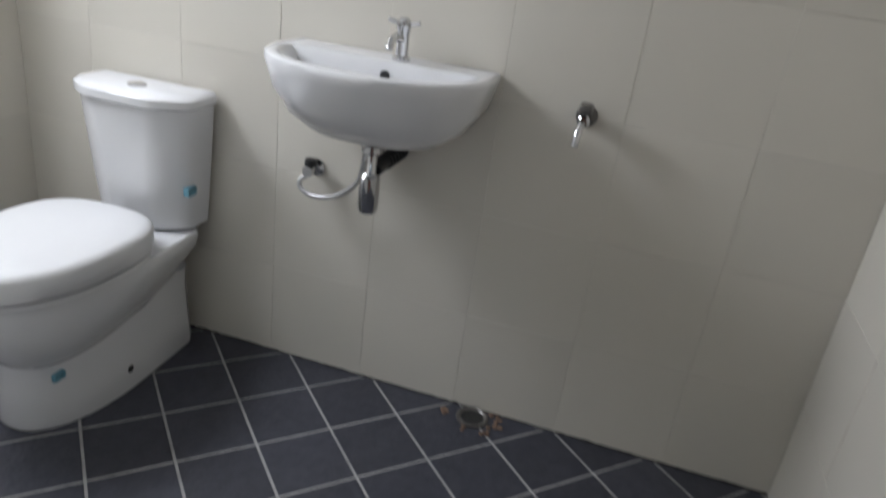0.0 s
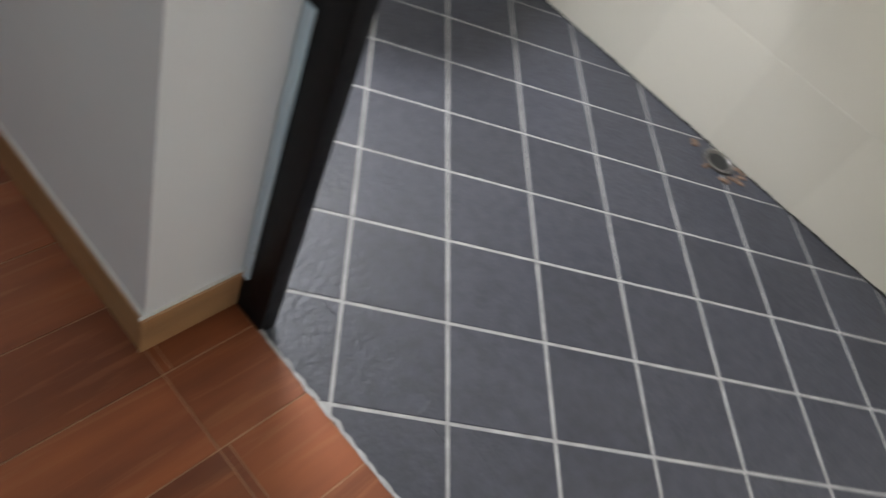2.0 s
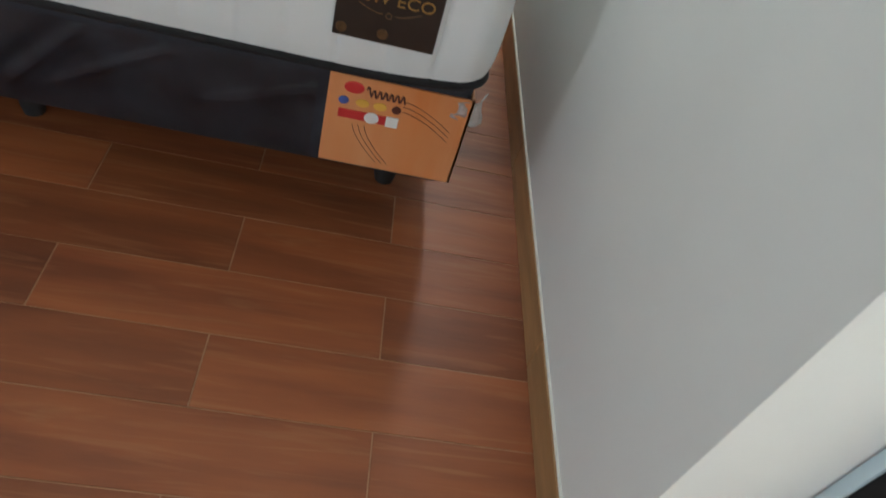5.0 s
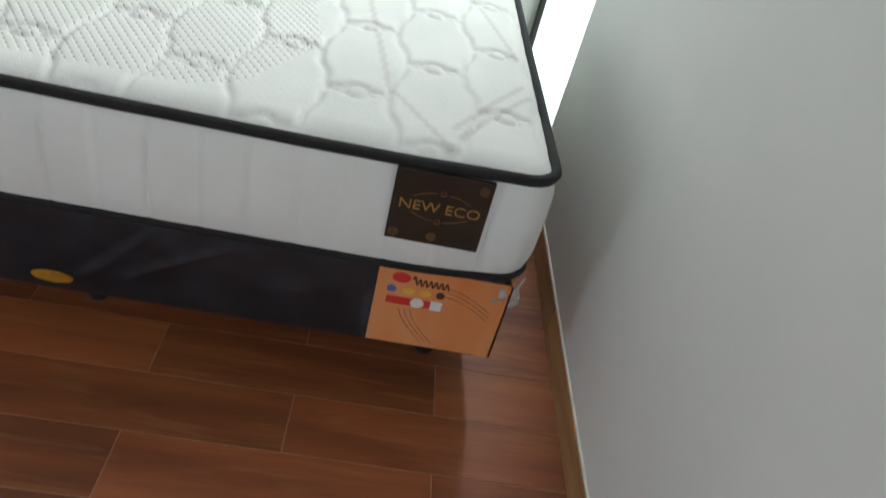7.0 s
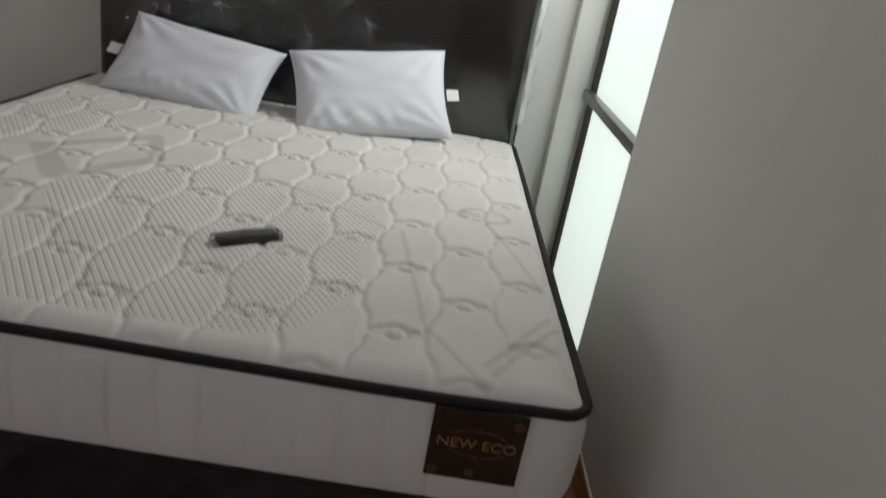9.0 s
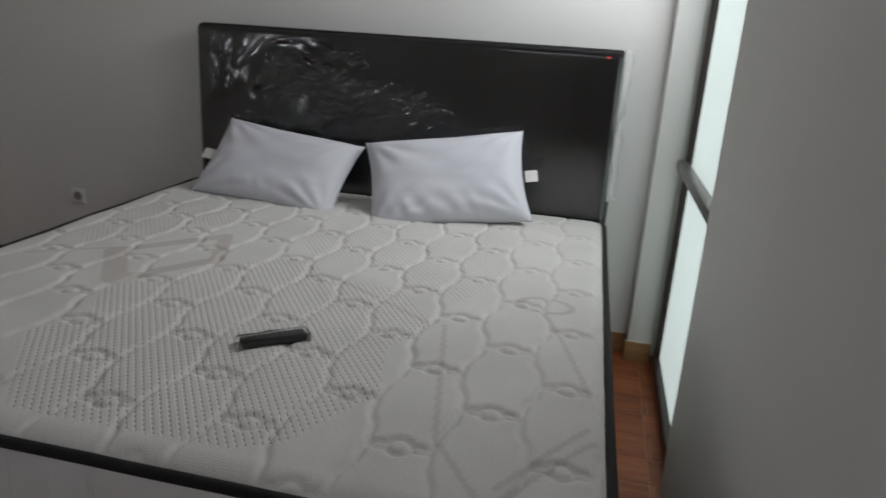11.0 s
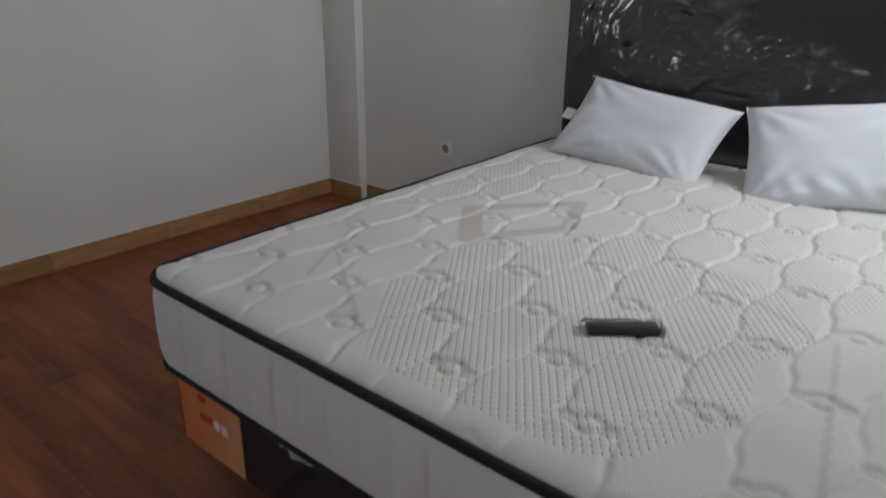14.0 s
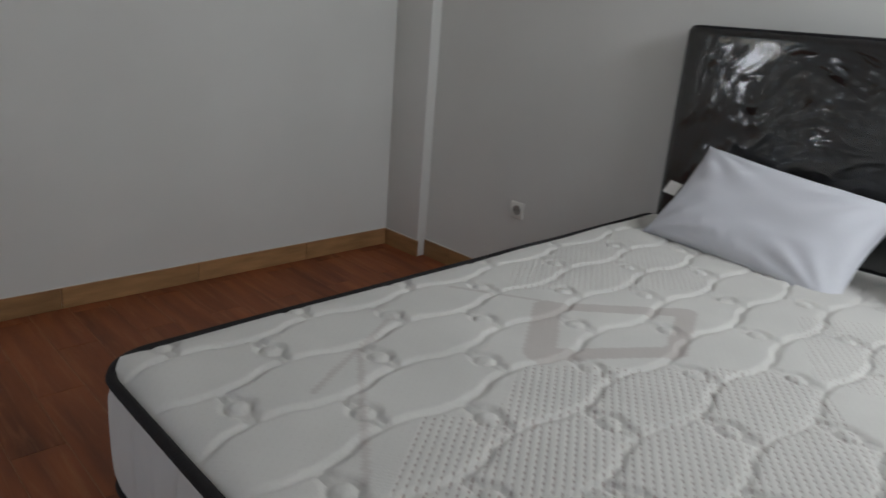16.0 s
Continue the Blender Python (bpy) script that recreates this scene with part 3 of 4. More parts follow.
def quilted_top():
    step = 0.0062
    nx, ny = int((MX1 - MX0 - 0.01) / step), int((MY1 - MY0 - 0.01) / step)
    verts, faces = [], []
    x0, x1, y0, y1 = MX0 + 0.005, MX1 - 0.005, MY0 + 0.005, MY1 - 0.005
    for j in range(ny + 1):
        for i in range(nx + 1):
            x, y = x0 + (x1 - x0) * i / nx, y0 + (y1 - y0) * j / ny
            # pull the corners in to follow the rounded plan
            q = RC_LEFT if x < x0 + 0.3 and y < y0 + 0.3 else RC
            cx = x0 + q if x < x0 + q else (x1 - q if x > x1 - q else None)
            cy = y0 + q if y < y0 + q else (y1 - q if y > y1 - q else None)
            if cx is not None and cy is not None:
                dx, dy = x - cx, y - cy
                m = max(abs(dx), abs(dy))
                h = math.hypot(dx, dy)
                if h > 1e-6:
                    x, y = cx + dx * m / h, cy + dy * m / h
            e = min(x - x0, x1 - x, y - y0, y1 - y)
            f = min(1.0, max(0.0, e) / 0.05)
            edge = 1 - (1 - f) ** 2
            g = min(1.0, max(0.0, e) / 0.40)
            z = MZ1 - 0.006 + edge * (0.009 + quilt_height(x, y) + 0.009 * g * (2 - g)) + 0.004 * noise.noise(Vector((x * 3, y * 3, 0))) * edge
            verts.append(tuple(settle(Vector((x, y, z)))))
    for j in range(ny):
        for i in range(nx):
            a = j * (nx + 1) + i
            faces.append((a, a + 1, a + nx + 2, a + nx + 1))
    me = bpy.data.meshes.new("quilted_top")
    me.from_pydata(verts, [], faces)
    me.materials.append(M_FABRIC)
    at = me.color_attributes.new("weave", 'FLOAT_COLOR', 'POINT')
    cols = []
    for v in verts:
        cols.extend((*woven(v[0], v[1]), 0.0, 1.0))
    at.data.foreach_set("color", cols)
    me.shade_smooth()
    ob = new("quilted_top", me)
    ob.parent = mat_root
    return tagged(ob, "white knitted quilted top with curling seams")


quilted_top()

# label on the foot side
lab = part("label", box(-1.136, -0.961, MY0 - 0.0175, MY0 - 0.0085, 0.463, 0.617, 0.001, 1), M_LABEL, mat_root, "dark brown satin label with gold print")


LY = MY0 - 0.0175


def lettering(parent, words, x, z, y, size, material, stretch=1.0):
    """Words standing on a face that looks towards -y."""
    cu = bpy.data.curves.new("lettering", 'FONT')
    cu.body, cu.size, cu.extrude, cu.align_x = words, size, 0.0004, 'CENTER'
    tmp = new("lettering", cu)
    me = bpy.data.meshes.new_from_object(tmp.evaluated_get(bpy.context.evaluated_depsgraph_get()))
    bpy.data.objects.remove(tmp)
    me.materials.clear()
    me.materials.append(material)
    ob = new("lettering", me)
    ob.parent = parent
    ob.matrix_basis = pose(x, y, z, 90, 0, 0) @ Matrix.Diagonal((stretch, 1, 1, 1))
    return ob


lettering(lab, "NEW ECO", -1.0485, 0.536, LY - 0.0006, 0.029, M_GOLD, 1.12)
for zc, s in ((0.571, 1), (0.523, -1)):
    for d in (-1, 1):
        part("flourish", tube([(-1.0475 + d * (0.010 + 0.042 * i / 10), LY - 0.0005, zc + s * (0.006 * math.sin(math.pi * (0.35 + i / 13)) - 0.005 * i / 10)) for i in range(11)], 0.0009, 5), M_DIMGOLD, lab)
    part("flourish_knot", tube([(-1.0475 + 0.005 * math.cos(k * 0.63), LY - 0.0005, zc + s * 0.007 + 0.005 * math.sin(k * 0.63)) for k in range(10)], 0.0008, 5, True), M_DIMGOLD, lab)
for xs, zs in ((-1.122, 0.479), (-1.052, 0.481), (-0.978, 0.598)):
    part("seal", lathe([(0.0095, 0), (0.0095, -0.001), (0.0072, -0.001), (0.0072, 0), (0.0048, 0), (0.0048, -0.0009), (0.001, -0.0009)], 16, "y", (xs, LY, zs)), M_DIMGOLD, lab)

# ---- divan base ----
dv = thing("bed_base", (0, 0, 0), "low charcoal divan base wrapped in clear plastic on short feet", "bed base")
DX0, DX1, DY0, DY1 = -2.652, -0.858, 0.560, 2.60
bm = loft([rounded_rect(DX0 + a, DX1 - a, DY0 + a, DY1 - a, 0.03, z, 4) for z, a in ((0.135, 0.012), (0.139, 0.003), (0.15, 0), (0.363, 0), (0.374, 0.003), (0.3785, 0.014))])
part("body", bm, M_DIVAN, dv, "charcoal cloth body under clear plastic", smooth=40)
for fx in (DX0 + 0.12, (DX0 + DX1) / 2, DX1 - 0.12):
    for fy in (DY0 + 0.14, (DY0 + DY1) / 2, DY1 - 0.14):
        part("foot", lathe([(0.022, 0), (0.026, 0.02), (0.032, 0.137)], 14, "z", (fx, fy, 0)), M_DARKHOLE, dv)
OY = DY0 - 0.004


def corner_card(x0, x1, side):
    c = part("corner_card", box(x0, x1, OY, OY + 0.006, 0.147, 0.358, 0.001, 1), M_ORANGE, dv, "printed orange corner card under plastic")
    part("card_return", box(DX1 - 0.002, DX1 + 0.004, OY, OY + 0.16, 0.147, 0.358, 0.001, 1) if side > 0 else box(DX0 - 0.004, DX0 + 0.002, OY, OY + 0.16, 0.147, 0.358, 0.001, 1), M_ORANGE, c, "card folded round the corner")
    return c


card = corner_card(-1.130, DX1 + 0.004, 1)
card_l = corner_card(DX0 - 0.004, -2.378, -1)


def disc(parent, x, z, rx, rz, material, name, y=OY, label=""):
    b = lathe([(1, 0), (1, -0.0015), (0.8, -0.002)], 20, "y")
    for v in b.verts:
        v.co = Vector((x + v.co.x * rx, y + v.co.y, z + v.co.z * rz))
    return part(name, b, material, parent, label)


disc(card, -1.082, 0.334, 0.019, 0.013, M_RED, "print_emblem")
part("print_script", tube([(-1.058 + 0.075 * i / 40, OY - 0.0008, 0.328 + 0.009 * math.sin(i * 1.05) + (0.006 if i < 5 else 0)) for i in range(41)], 0.0018, 5), M_DARKPRINT, card)
for xs, m_, r in ((-1.098, M_BLUEPRINT, 0.010), (-1.062, M_YELLOWPRINT, 0.013), (-1.028, M_YELLOWPRINT, 0.013), (-0.996, M_DARKPRINT, 0.009)):
    disc(card, xs, 0.302, r, 0.009, m_, "print_dot")
part("print_band", box(-1.105, -0.990, OY - 0.0014, OY, 0.262, 0.282), M_RED, card, smooth=None)
disc(card, -1.040, 0.272, 0.0145, 0.013, M_WHITEPRINT, "print_seal")
part("print_square", box(-1.012, -0.988, OY - 0.002, OY, 0.260, 0.284), M_WHITEPRINT, card, smooth=None)
for k in range(3):
    part("print_curve", tube([(-0.985 + 0.10 * i / 10, OY - 0.0006, 0.325 - 0.012 * k - 0.05 * (i / 10) ** 1.6) for i in range(11)], 0.0006, 4), M_DARKPRINT, card)
    part("print_curve", tube([(-1.075 + 0.012 * k + 0.06 * i / 10, OY - 0.0006, 0.25 - 0.085 * (i / 10) ** 0.7) for i in range(11)], 0.0006, 4), M_DARKPRINT, card)
part("print_band", box(-2.56, -2.50, OY - 0.0014, OY, 0.250, 0.272), M_RED, card_l, smooth=None)
disc(card_l, -2.485, 0.262, 0.0155, 0.015, M_WHITEPRINT, "print_seal")
part("print_square", box(-2.462, -2.436, OY - 0.002, OY, 0.248, 0.275), M_WHITEPRINT, card_l, smooth=None)
disc(card_l, -2.545, 0.318, 0.019, 0.013, M_RED, "print_emblem")
disc(dv, -1.778, 0.176, 0.042, 0.016, M_BADGE, "badge", OY + 0.002, "small oval gold badge")
# loose plastic at the corner
bm = bmesh.new()
rows = []
for j in range(9):
    r = []
    for i in range(7):
        a, h = i / 6, j / 8
        r.append(bm.verts.new((DX1 - 0.03 + 0.062 * a + 0.006 * math.sin(5 * h + 3 * a), OY - 0.006 + 0.05 * a * a + 0.006 * math.sin(9 * h), 0.352 - 0.075 * h * (0.5 + a * 0.5) + 0.004 * math.sin(7 * a))))
    rows.append(r)
for A, B in zip(rows, rows[1:]):
    for i in range(6):
        bm.faces.new((A[i], A[i + 1], B[i + 1], B[i]))


def wrap_mat(ior, rough=0.06):
    m = bpy.data.materials.new("clear_plastic_wrap")
    m.use_nodes = True
    n, l = m.node_tree.nodes, m.node_tree.links
    out = n["Material Output"]
    tr = n.new("ShaderNodeBsdfTransparent")
    gl = n.new("ShaderNodeBsdfGlossy")
    gl.inputs["Roughness"].default_value = rough
    gl.inputs["Color"].default_value = (0.95, 0.96, 0.95, 1)
    mx = n.new("ShaderNodeMixShader")
    fr = n.new("ShaderNodeFresnel")
    fr.inputs["IOR"].default_value = ior
    l.new(fr.outputs[0], mx.inputs[0])
    l.new(tr.outputs[0], mx.inputs[1])
    l.new(gl.outputs[0], mx.inputs[2])
    l.new(mx.outputs[0], out.inputs[0])
    return m


M_WRAP = wrap_mat(1.98, 0.11)
M_THINWRAP = wrap_mat(1.45)
M_BASEWRAP = wrap_mat(1.42, 0.12)
flap = part("plastic_flap", bm, M_MILKY, dv, "torn loose flap of clear plastic", smooth=80)
flap.modifiers.new("thick", 'SOLIDIFY').thickness = 0.0006

# clear plastic stretched over the foot of the base
# slanting folds, as x and height of their two ends
FOLDS = ((-1.71, 0.20, -1.575, 0.335), (-1.62, 0.215, -1.42, 0.33), (-1.36, 0.235, -1.14, 0.315), (-2.05, 0.19, -1.93, 0.32), (-2.28, 0.18, -2.12, 0.33))
nx, nz = 300, 44
verts, faces = [], []
for j in range(nz + 1):
    for i in range(nx + 1):
        x, z = -2.39 + 1.24 * i / nx, 0.142 + 0.205 * j / nz
        h = 0.0012 * noise.noise(Vector((x * 6, z * 9, 4.4)))
        for (xa, za, xb, zb), wd in zip(FOLDS, (0.012, 0.014, 0.018, 0.012, 0.014)):
            h += 0.007 * math.exp(-(seg_dist(x, z, (xa, za), (xb, zb)) / wd) ** 2)
        h += 0.006 * max(0.0, 1 - math.hypot(x + 1.425, z - 0.335) / 0.035) * abs(noise.noise(Vector((x * 60, z * 60, 1.0)))) * 2
        verts.append((x, OY + 0.0005 - h, z))
for j in range(nz):
    for i in range(nx):
        a = j * (nx + 1) + i
        faces.append((a, a + 1, a + nx + 2, a + nx + 1))
me = bpy.data.meshes.new("plastic_wrap")
me.from_pydata(verts, [], faces)
me.materials.append(M_BASEWRAP)
me.shade_smooth()
ob = new("plastic_wrap", me)
ob.parent = dv
tagged(ob, "clear plastic wrap with slanting folds")

# torn edge of the plastic under the mattress
bm = bmesh.new()
rows = []
for i in range(40):
    x = -2.33 + 0.31 * i / 39
    t_ = max(0.15, 0.5 + noise.noise(Vector((x * 26, 0.4, 0))))
    rows.append([bm.verts.new((x, OY - 0.004 - 0.008 * k * t_ - 0.004 * noise.noise(Vector((x * 70, k, 2))), 0.372 - 0.011 * k * t_ + 0.004 * noise.noise(Vector((x * 50, k, 5))))) for k in range(3)])
for A, B in zip(rows, rows[1:]):
    for k in range(2):
        bm.faces.new((A[k], A[k + 1], B[k + 1], B[k]))
scrap = part("plastic_edge", bm, M_MILKY, dv, "torn whitish edge of the plastic wrap", smooth=80)
scrap.modifiers.new("thick", 'SOLIDIFY').thickness = 0.0006

# ---- headboard ----
HX0, HX1, HY0, HY1, HZ1 = -2.768, -0.870, 2.618, 2.715, 1.337
hb = thing("headboard", (0, 0, 0), "padded black vinyl headboard wrapped in crinkled clear plastic", "headboard")
part("panel", box(HX0, HX1, HY0, HY1, 0.10, HZ1, 0.03, 5), M_VINYL, hb, "black padded vinyl panel")
for fx in (HX0 + 0.2, HX1 - 0.2):
    part("foot", box(fx - 0.03, fx + 0.03, HY0 + 0.03, HY1 - 0.02, 0, 0.11, 0.003), M_DARKHOLE, hb)


def crinkle():
    nx, nz = 620, 270
    verts, faces = [], []

    def ridge(v, k):
        return (1 - min(1.0, abs(v) * 2.1)) ** k
    for j in range(nz + 1):
        for i in range(nx + 1):
            x = HX0 + 0.012 + (HX1 - HX0 - 0.024) * i / nx
            z = 0.50 + (HZ1 - 0.51) * j / nz
            e = min(1.0, max(0.0, min(x - HX0, HX1 - x, HZ1 - z) - 0.02) / 0.07)
            rim = 0.006 * (1 - min(1.0, min(x - HX0, HX1 - x, HZ1 - z) / 0.03))
            # gathered most round one spot, slack and nearly flat towards the far end
            dx, dz = (x + 2.28) / 0.46, (z - 1.02) / 0.30
            amp = math.exp(-(dx * dx + dz * dz) ** 2 * 0.55) + 0.35 * math.exp(-((x + 1.72) / 0.30) ** 2 - ((z - 0.98) / 0.12) ** 2)
            amp = min(1.0, amp)
            h = 0.0016 * noise.noise(Vector((x * 5.0, z * 1.3, 9.1)))
            if amp > 0.02:
                wv = noise.noise(Vector((x * 3, z * 3, 0.3)))
                wu = noise.noise(Vector((x * 9, z * 9, 6.3)))
                # folds hang steep at the gathered end and lie flatter further on
                a = math.radians(80 - 62 * max(0.0, min(1.0, (x + 2.66) / 0.55)))
                ca, sa = math.cos(a), math.sin(a)
                lx, lz = x + 2.40, z - 0.98
                u, v = lx * sa - lz * ca, lx * ca + lz * sa
                patch = max(0.15, min(1.0, 0.6 + 1.5 * noise.noise(Vector((x * 6.1, z * 6.7, 5.2)))))
                f1 = ridge(noise.noise(Vector((u * 13 + wu * 0.5 + wv, v * 4.5 + wv, 1.7))), 2)
                f2 = ridge(noise.noise(Vector((u * 27 + wu * 0.8, v * 10 + wv, 3.1))), 2)
                f3 = ridge(noise.noise(Vector((u * 58 + wu, v * 27, 8.4))), 1.5)
                h += amp * patch * (f1 * 0.011 + f2 * 0.0075 + f3 * 0.0034)
            verts.append((x, HY0 - 0.003 - max(-0.002, h) * e + rim, z))
    for j in range(nz):
        for i in range(nx):
            a = j * (nx + 1) + i
            faces.append((a, a + 1, a + nx + 2, a + nx + 1))
    me = bpy.data.meshes.new("plastic_wrap")
    me.from_pydata(verts, [], faces)
    me.materials.append(M_WRAP)
    me.shade_smooth()
    ob = new("plastic_wrap", me)
    ob.parent = hb
    return tagged(ob, "crinkled clear plastic wrap")


crinkle()
bm = bmesh.new()
rows = []
for j in range(40):
    z = 0.72 + 0.62 * j / 39
    r = []
    for i in range(6):
        a = i / 5
        w = noise.noise(Vector((z * 14, a * 2, 3.3)))
        r.append(bm.verts.new((HX1 - 0.012 + (0.030 + 0.022 * w + 0.02 * max(0, z - 1.2)) * a, HY0 + 0.004 + 0.03 * a * a + 0.010 * noise.noise(Vector((z * 22, a * 4, 1.1))), z)))
    rows.append(r)
for A, B in zip(rows, rows[1:]):
    for i in range(5):
        bm.faces.new((A[i], A[i + 1], B[i + 1], B[i]))
side = part("loose_plastic", bm, M_MILKY, hb, "loose crumpled plastic along the edge", smooth=80)
side.modifiers.new("thick", 'SOLIDIFY').thickness = 0.0005
part("red_tag", box(-0.950, -0.934, HY0 - 0.006, HY0 - 0.001, 1.30, 1.312, 0.001, 1), M_RED, hb, "tiny red tag")


# ---- pillows ----
def pillow(at, w, h, thick, rx, ry, rz, seed, tag_side, label, crease=0.003):
    root = new("pillow")
    root.matrix_basis = pose(*at, rx, ry, rz)
    tagged(root, label, "pillow", "pillows on the bed")
    n = 44
    b = bmesh.new()
    grid = {}
    for sgn in (1, -1):
        for j in range(n + 1):
            for i in range(n + 1):
                u, v = 2 * i / n - 1, 2 * j / n - 1
                onedge = i in (0, n) or j in (0, n)
                if sgn < 0 and onedge:
                    grid[(sgn, i, j)] = grid[(1, i, j)]
                    continue
                pin = 1 - 0.07 * (1 - abs(v) ** 2) * abs(u) ** 3
                pin2 = 1 - 0.09 * (1 - abs(u) ** 2) * abs(v) ** 3
                x, y = u * w / 2 * pin, v * h / 2 * pin2
                prof = ((1 - u ** 4) * (1 - v ** 4)) ** 0.55
                wr = 0.0
                for cu, cv in ((-1, -1), (1, -1), (1, 1), (-1, 1)):
                    d = math.hypot(u - cu, (v - cv))
                    ang = math.atan2(v - cv, u - cu)
                    wr += 0.006 * math.sin(ang * 15 + seed + cu) * math.exp(-((d - 0.55) / 0.33) ** 2)
                wr += 0.006 * noise.noise(Vector((u * 2.5 + seed, v * 3.1, sgn * 2.0)))
                # creases low on the front
                wr += crease * math.sin(u * 27 + 9 * v + 2 * math.sin(u * 5 + seed)) * math.exp(-((v + 0.70) / 0.24) ** 2 - ((u + 0.25) / 0.6) ** 2)
                grid[(sgn, i, j)] = b.verts.new((x, y, sgn * (thick / 2 * prof + wr * prof)))
        for j in range(n):
            for i in range(n):
                q = [grid[(sgn, i, j)], grid[(sgn, i + 1, j)], grid[(sgn, i + 1, j + 1)], grid[(sgn, i, j + 1)]]
                b.faces.new(q if sgn > 0 else list(reversed(q)))
    part("cover", b, M_PILLOW, root, smooth=80)
    seam = [(w / 2 * (1 - 0.07 * (1 - (2 * k / 30 - 1) ** 2)), h * (k / 30 - 0.5), 0) for k in range(31)]
    part("seam", tube(seam, 0.0025, 6), M_PILLOW, root)
    part("seam", tube([(-p[0], p[1], p[2]) for p in seam], 0.0025, 6), M_PILLOW, root)
    xt = tag_side * w / 2
    part("cloth_tag", box(min(xt - 0.01 * tag_side, xt + 0.04 * tag_side), max(xt - 0.01 * tag_side, xt + 0.04 * tag_side), -0.03, 0.02, -0.001, 0.001), M_WHITEPRINT, root, "small white cloth care tag", smooth=None)
    return root


pillow((-2.252, 2.362, 0.766), 0.66, 0.39, 0.15, 47, 5, -7, 1.0, -1, "plump white pillow tilted against the black headboard")
pillow((-1.518, 2.368, 0.788), 0.65, 0.41, 0.17, 52, -8, 12, 4.0, 1, "plump white pillow propped upright against the headboard", 0.007)

# ---- remote control ----
rem = thing("remote_control", (-1.628, 1.016, MZ1 + 0.020), "black remote control in a clear plastic sleeve on the mattress", "remote control", turn=40)
part("body", box(-0.076, 0.076, -0.020, 0.020, 0, 0.019, 0.006, 3), M_REMOTE, rem)
for i in range(9):
    for j in (-1, 0, 1):
        part("button", box(-0.056 + i * 0.0115, -0.049 + i * 0.0115, j * 0.0105 - 0.0035, j * 0.0105 + 0.0035, 0.018, 0.0202, 0.001, 1), M_BUTTON, rem, smooth=30)
bm = box(-0.087, 0.085, -0.0245, 0.0245, -0.001, 0.024, 0.008, 3)
bmesh.ops.subdivide_edges(bm, edges=bm.edges[:], cuts=3, use_grid_fill=True)
for v in bm.verts:
    v.co += Vector((0, 0, 1)) * 0.0035 * noise.noise(v.co * 90) + Vector((0, 0.0025, 0)) * noise.noise(v.co * 60 + Vector((5, 0, 0)))
    if v.co.z < 0:
        v.co.z = 0
part("plastic_sleeve", bm, M_THINWRAP, rem, "crumpled clear plastic sleeve", smooth=80)

# ---- wall socket ----
sk = thing("wall_socket", (-3.547, YB, 0.427), "round-holed ivory wall socket", "wall socket")
part("plate", box(-0.04, 0.04, -0.010, 0, -0.04, 0.04, 0.004, 2), M_SOCKET, sk)
# the well has no depth; its grey stands for the recess shade
part("well", lathe([(0.024, -0.0102), (0.022, -0.0115), (0.019, -0.0105), (0.018, -0.0103)], 22, "y"), M_WELL, sk)
# dark discs stand for the shade inside the pin holes
for dx in (-0.0095, 0.0095):
    part("pin_hole", lathe([(0.0028, -0.0102), (0.0028, -0.0125)], 10, "y", (dx, 0, 0)), M_DARKHOLE, sk)


# ---- toilet ----
TY = 0.60
wc = thing("toilet", (0, 0, 0), "white ceramic close-coupled toilet with closed lid", "toilet")


def d_ring(x_back, x_front, half, z, k=28, e=2.3):
    """Plan of a toilet: square at the back, round at the front (towards -x)."""
    pts = [Vector((x_back, TY + half * 0.62, z)), Vector((x_back - 0.012, TY + half * 0.80, z)), Vector((x_back - 0.05, TY + half * 0.94, z))]
    xc = x_front + (x_back - x_front) * 0.52
    for i in range(k + 1):
        a = math.pi / 2 + math.pi * i / k
        c, s = math.cos(a), math.sin(a)
        pts.append(Vector((xc + (xc - x_front) * math.copysign(abs(c) ** (2 / e), c), TY + half * math.copysign(abs(s) ** (2 / e), s), z)))
    pts += [Vector((x_back - 0.05, TY - half * 0.94, z)), Vector((x_back - 0.012, TY - half * 0.80, z)), Vector((x_back, TY - half * 0.62, z))]
    return pts


def egg(x_back, x_front, half, z, k=44):
    """Plan of seat and lid: broadest behind the middle, blunter at the hinge."""
    pts = []
    cx = x_front + (x_back - x_front) * 0.56
    for i in range(k):
        a = 2 * math.pi * i / k
        c, s_ = math.cos(a), math.sin(a)
        e = 3.0 if c > 0 else 2.15
        pts.append(Vector((cx + (x_back - cx if c > 0 else cx - x_front) * math.copysign(abs(c) ** (2 / e), c), TY + half * math.copysign(abs(s_) ** (2 / e), s_), z)))
    return pts


part("pedestal", loft([d_ring(xb, xf, h, z) for z, xb, xf, h in (
    (BZ, 0.99, 0.375, 0.150), (BZ + 0.012, 0.992, 0.370, 0.154), (0.10, 0.985, 0.376, 0.148), (0.20, 0.98, 0.382, 0.145), (0.26, 0.98, 0.375, 0.150))]), M_CERAMIC, wc, smooth=50)
part("bowl", loft([d_ring(xb, xf, h, z) for z, xb, xf, h in (
    (0.15, 0.70, 0.40, 0.10), (0.20, 0.76, 0.36, 0.145), (0.25, 0.82, 0.325, 0.170), (0.30, 0.90, 0.305, 0.184), (0.35, 0.985, 0.297, 0.190), (0.380, 1.0, 0.300, 0.190), (0.390, 0.995, 0.308, 0.184))]), M_CERAMIC, wc, smooth=50)
part("seat", loft([egg(xb, xf, h, z) for z, xb, xf, h in ((0.391, 0.80, 0.288, 0.194), (0.394, 0.805, 0.280, 0.201), (0.406, 0.805, 0.280, 0.201), (0.410, 0.79, 0.292, 0.188))]), M_SEAT, wc, smooth=50)
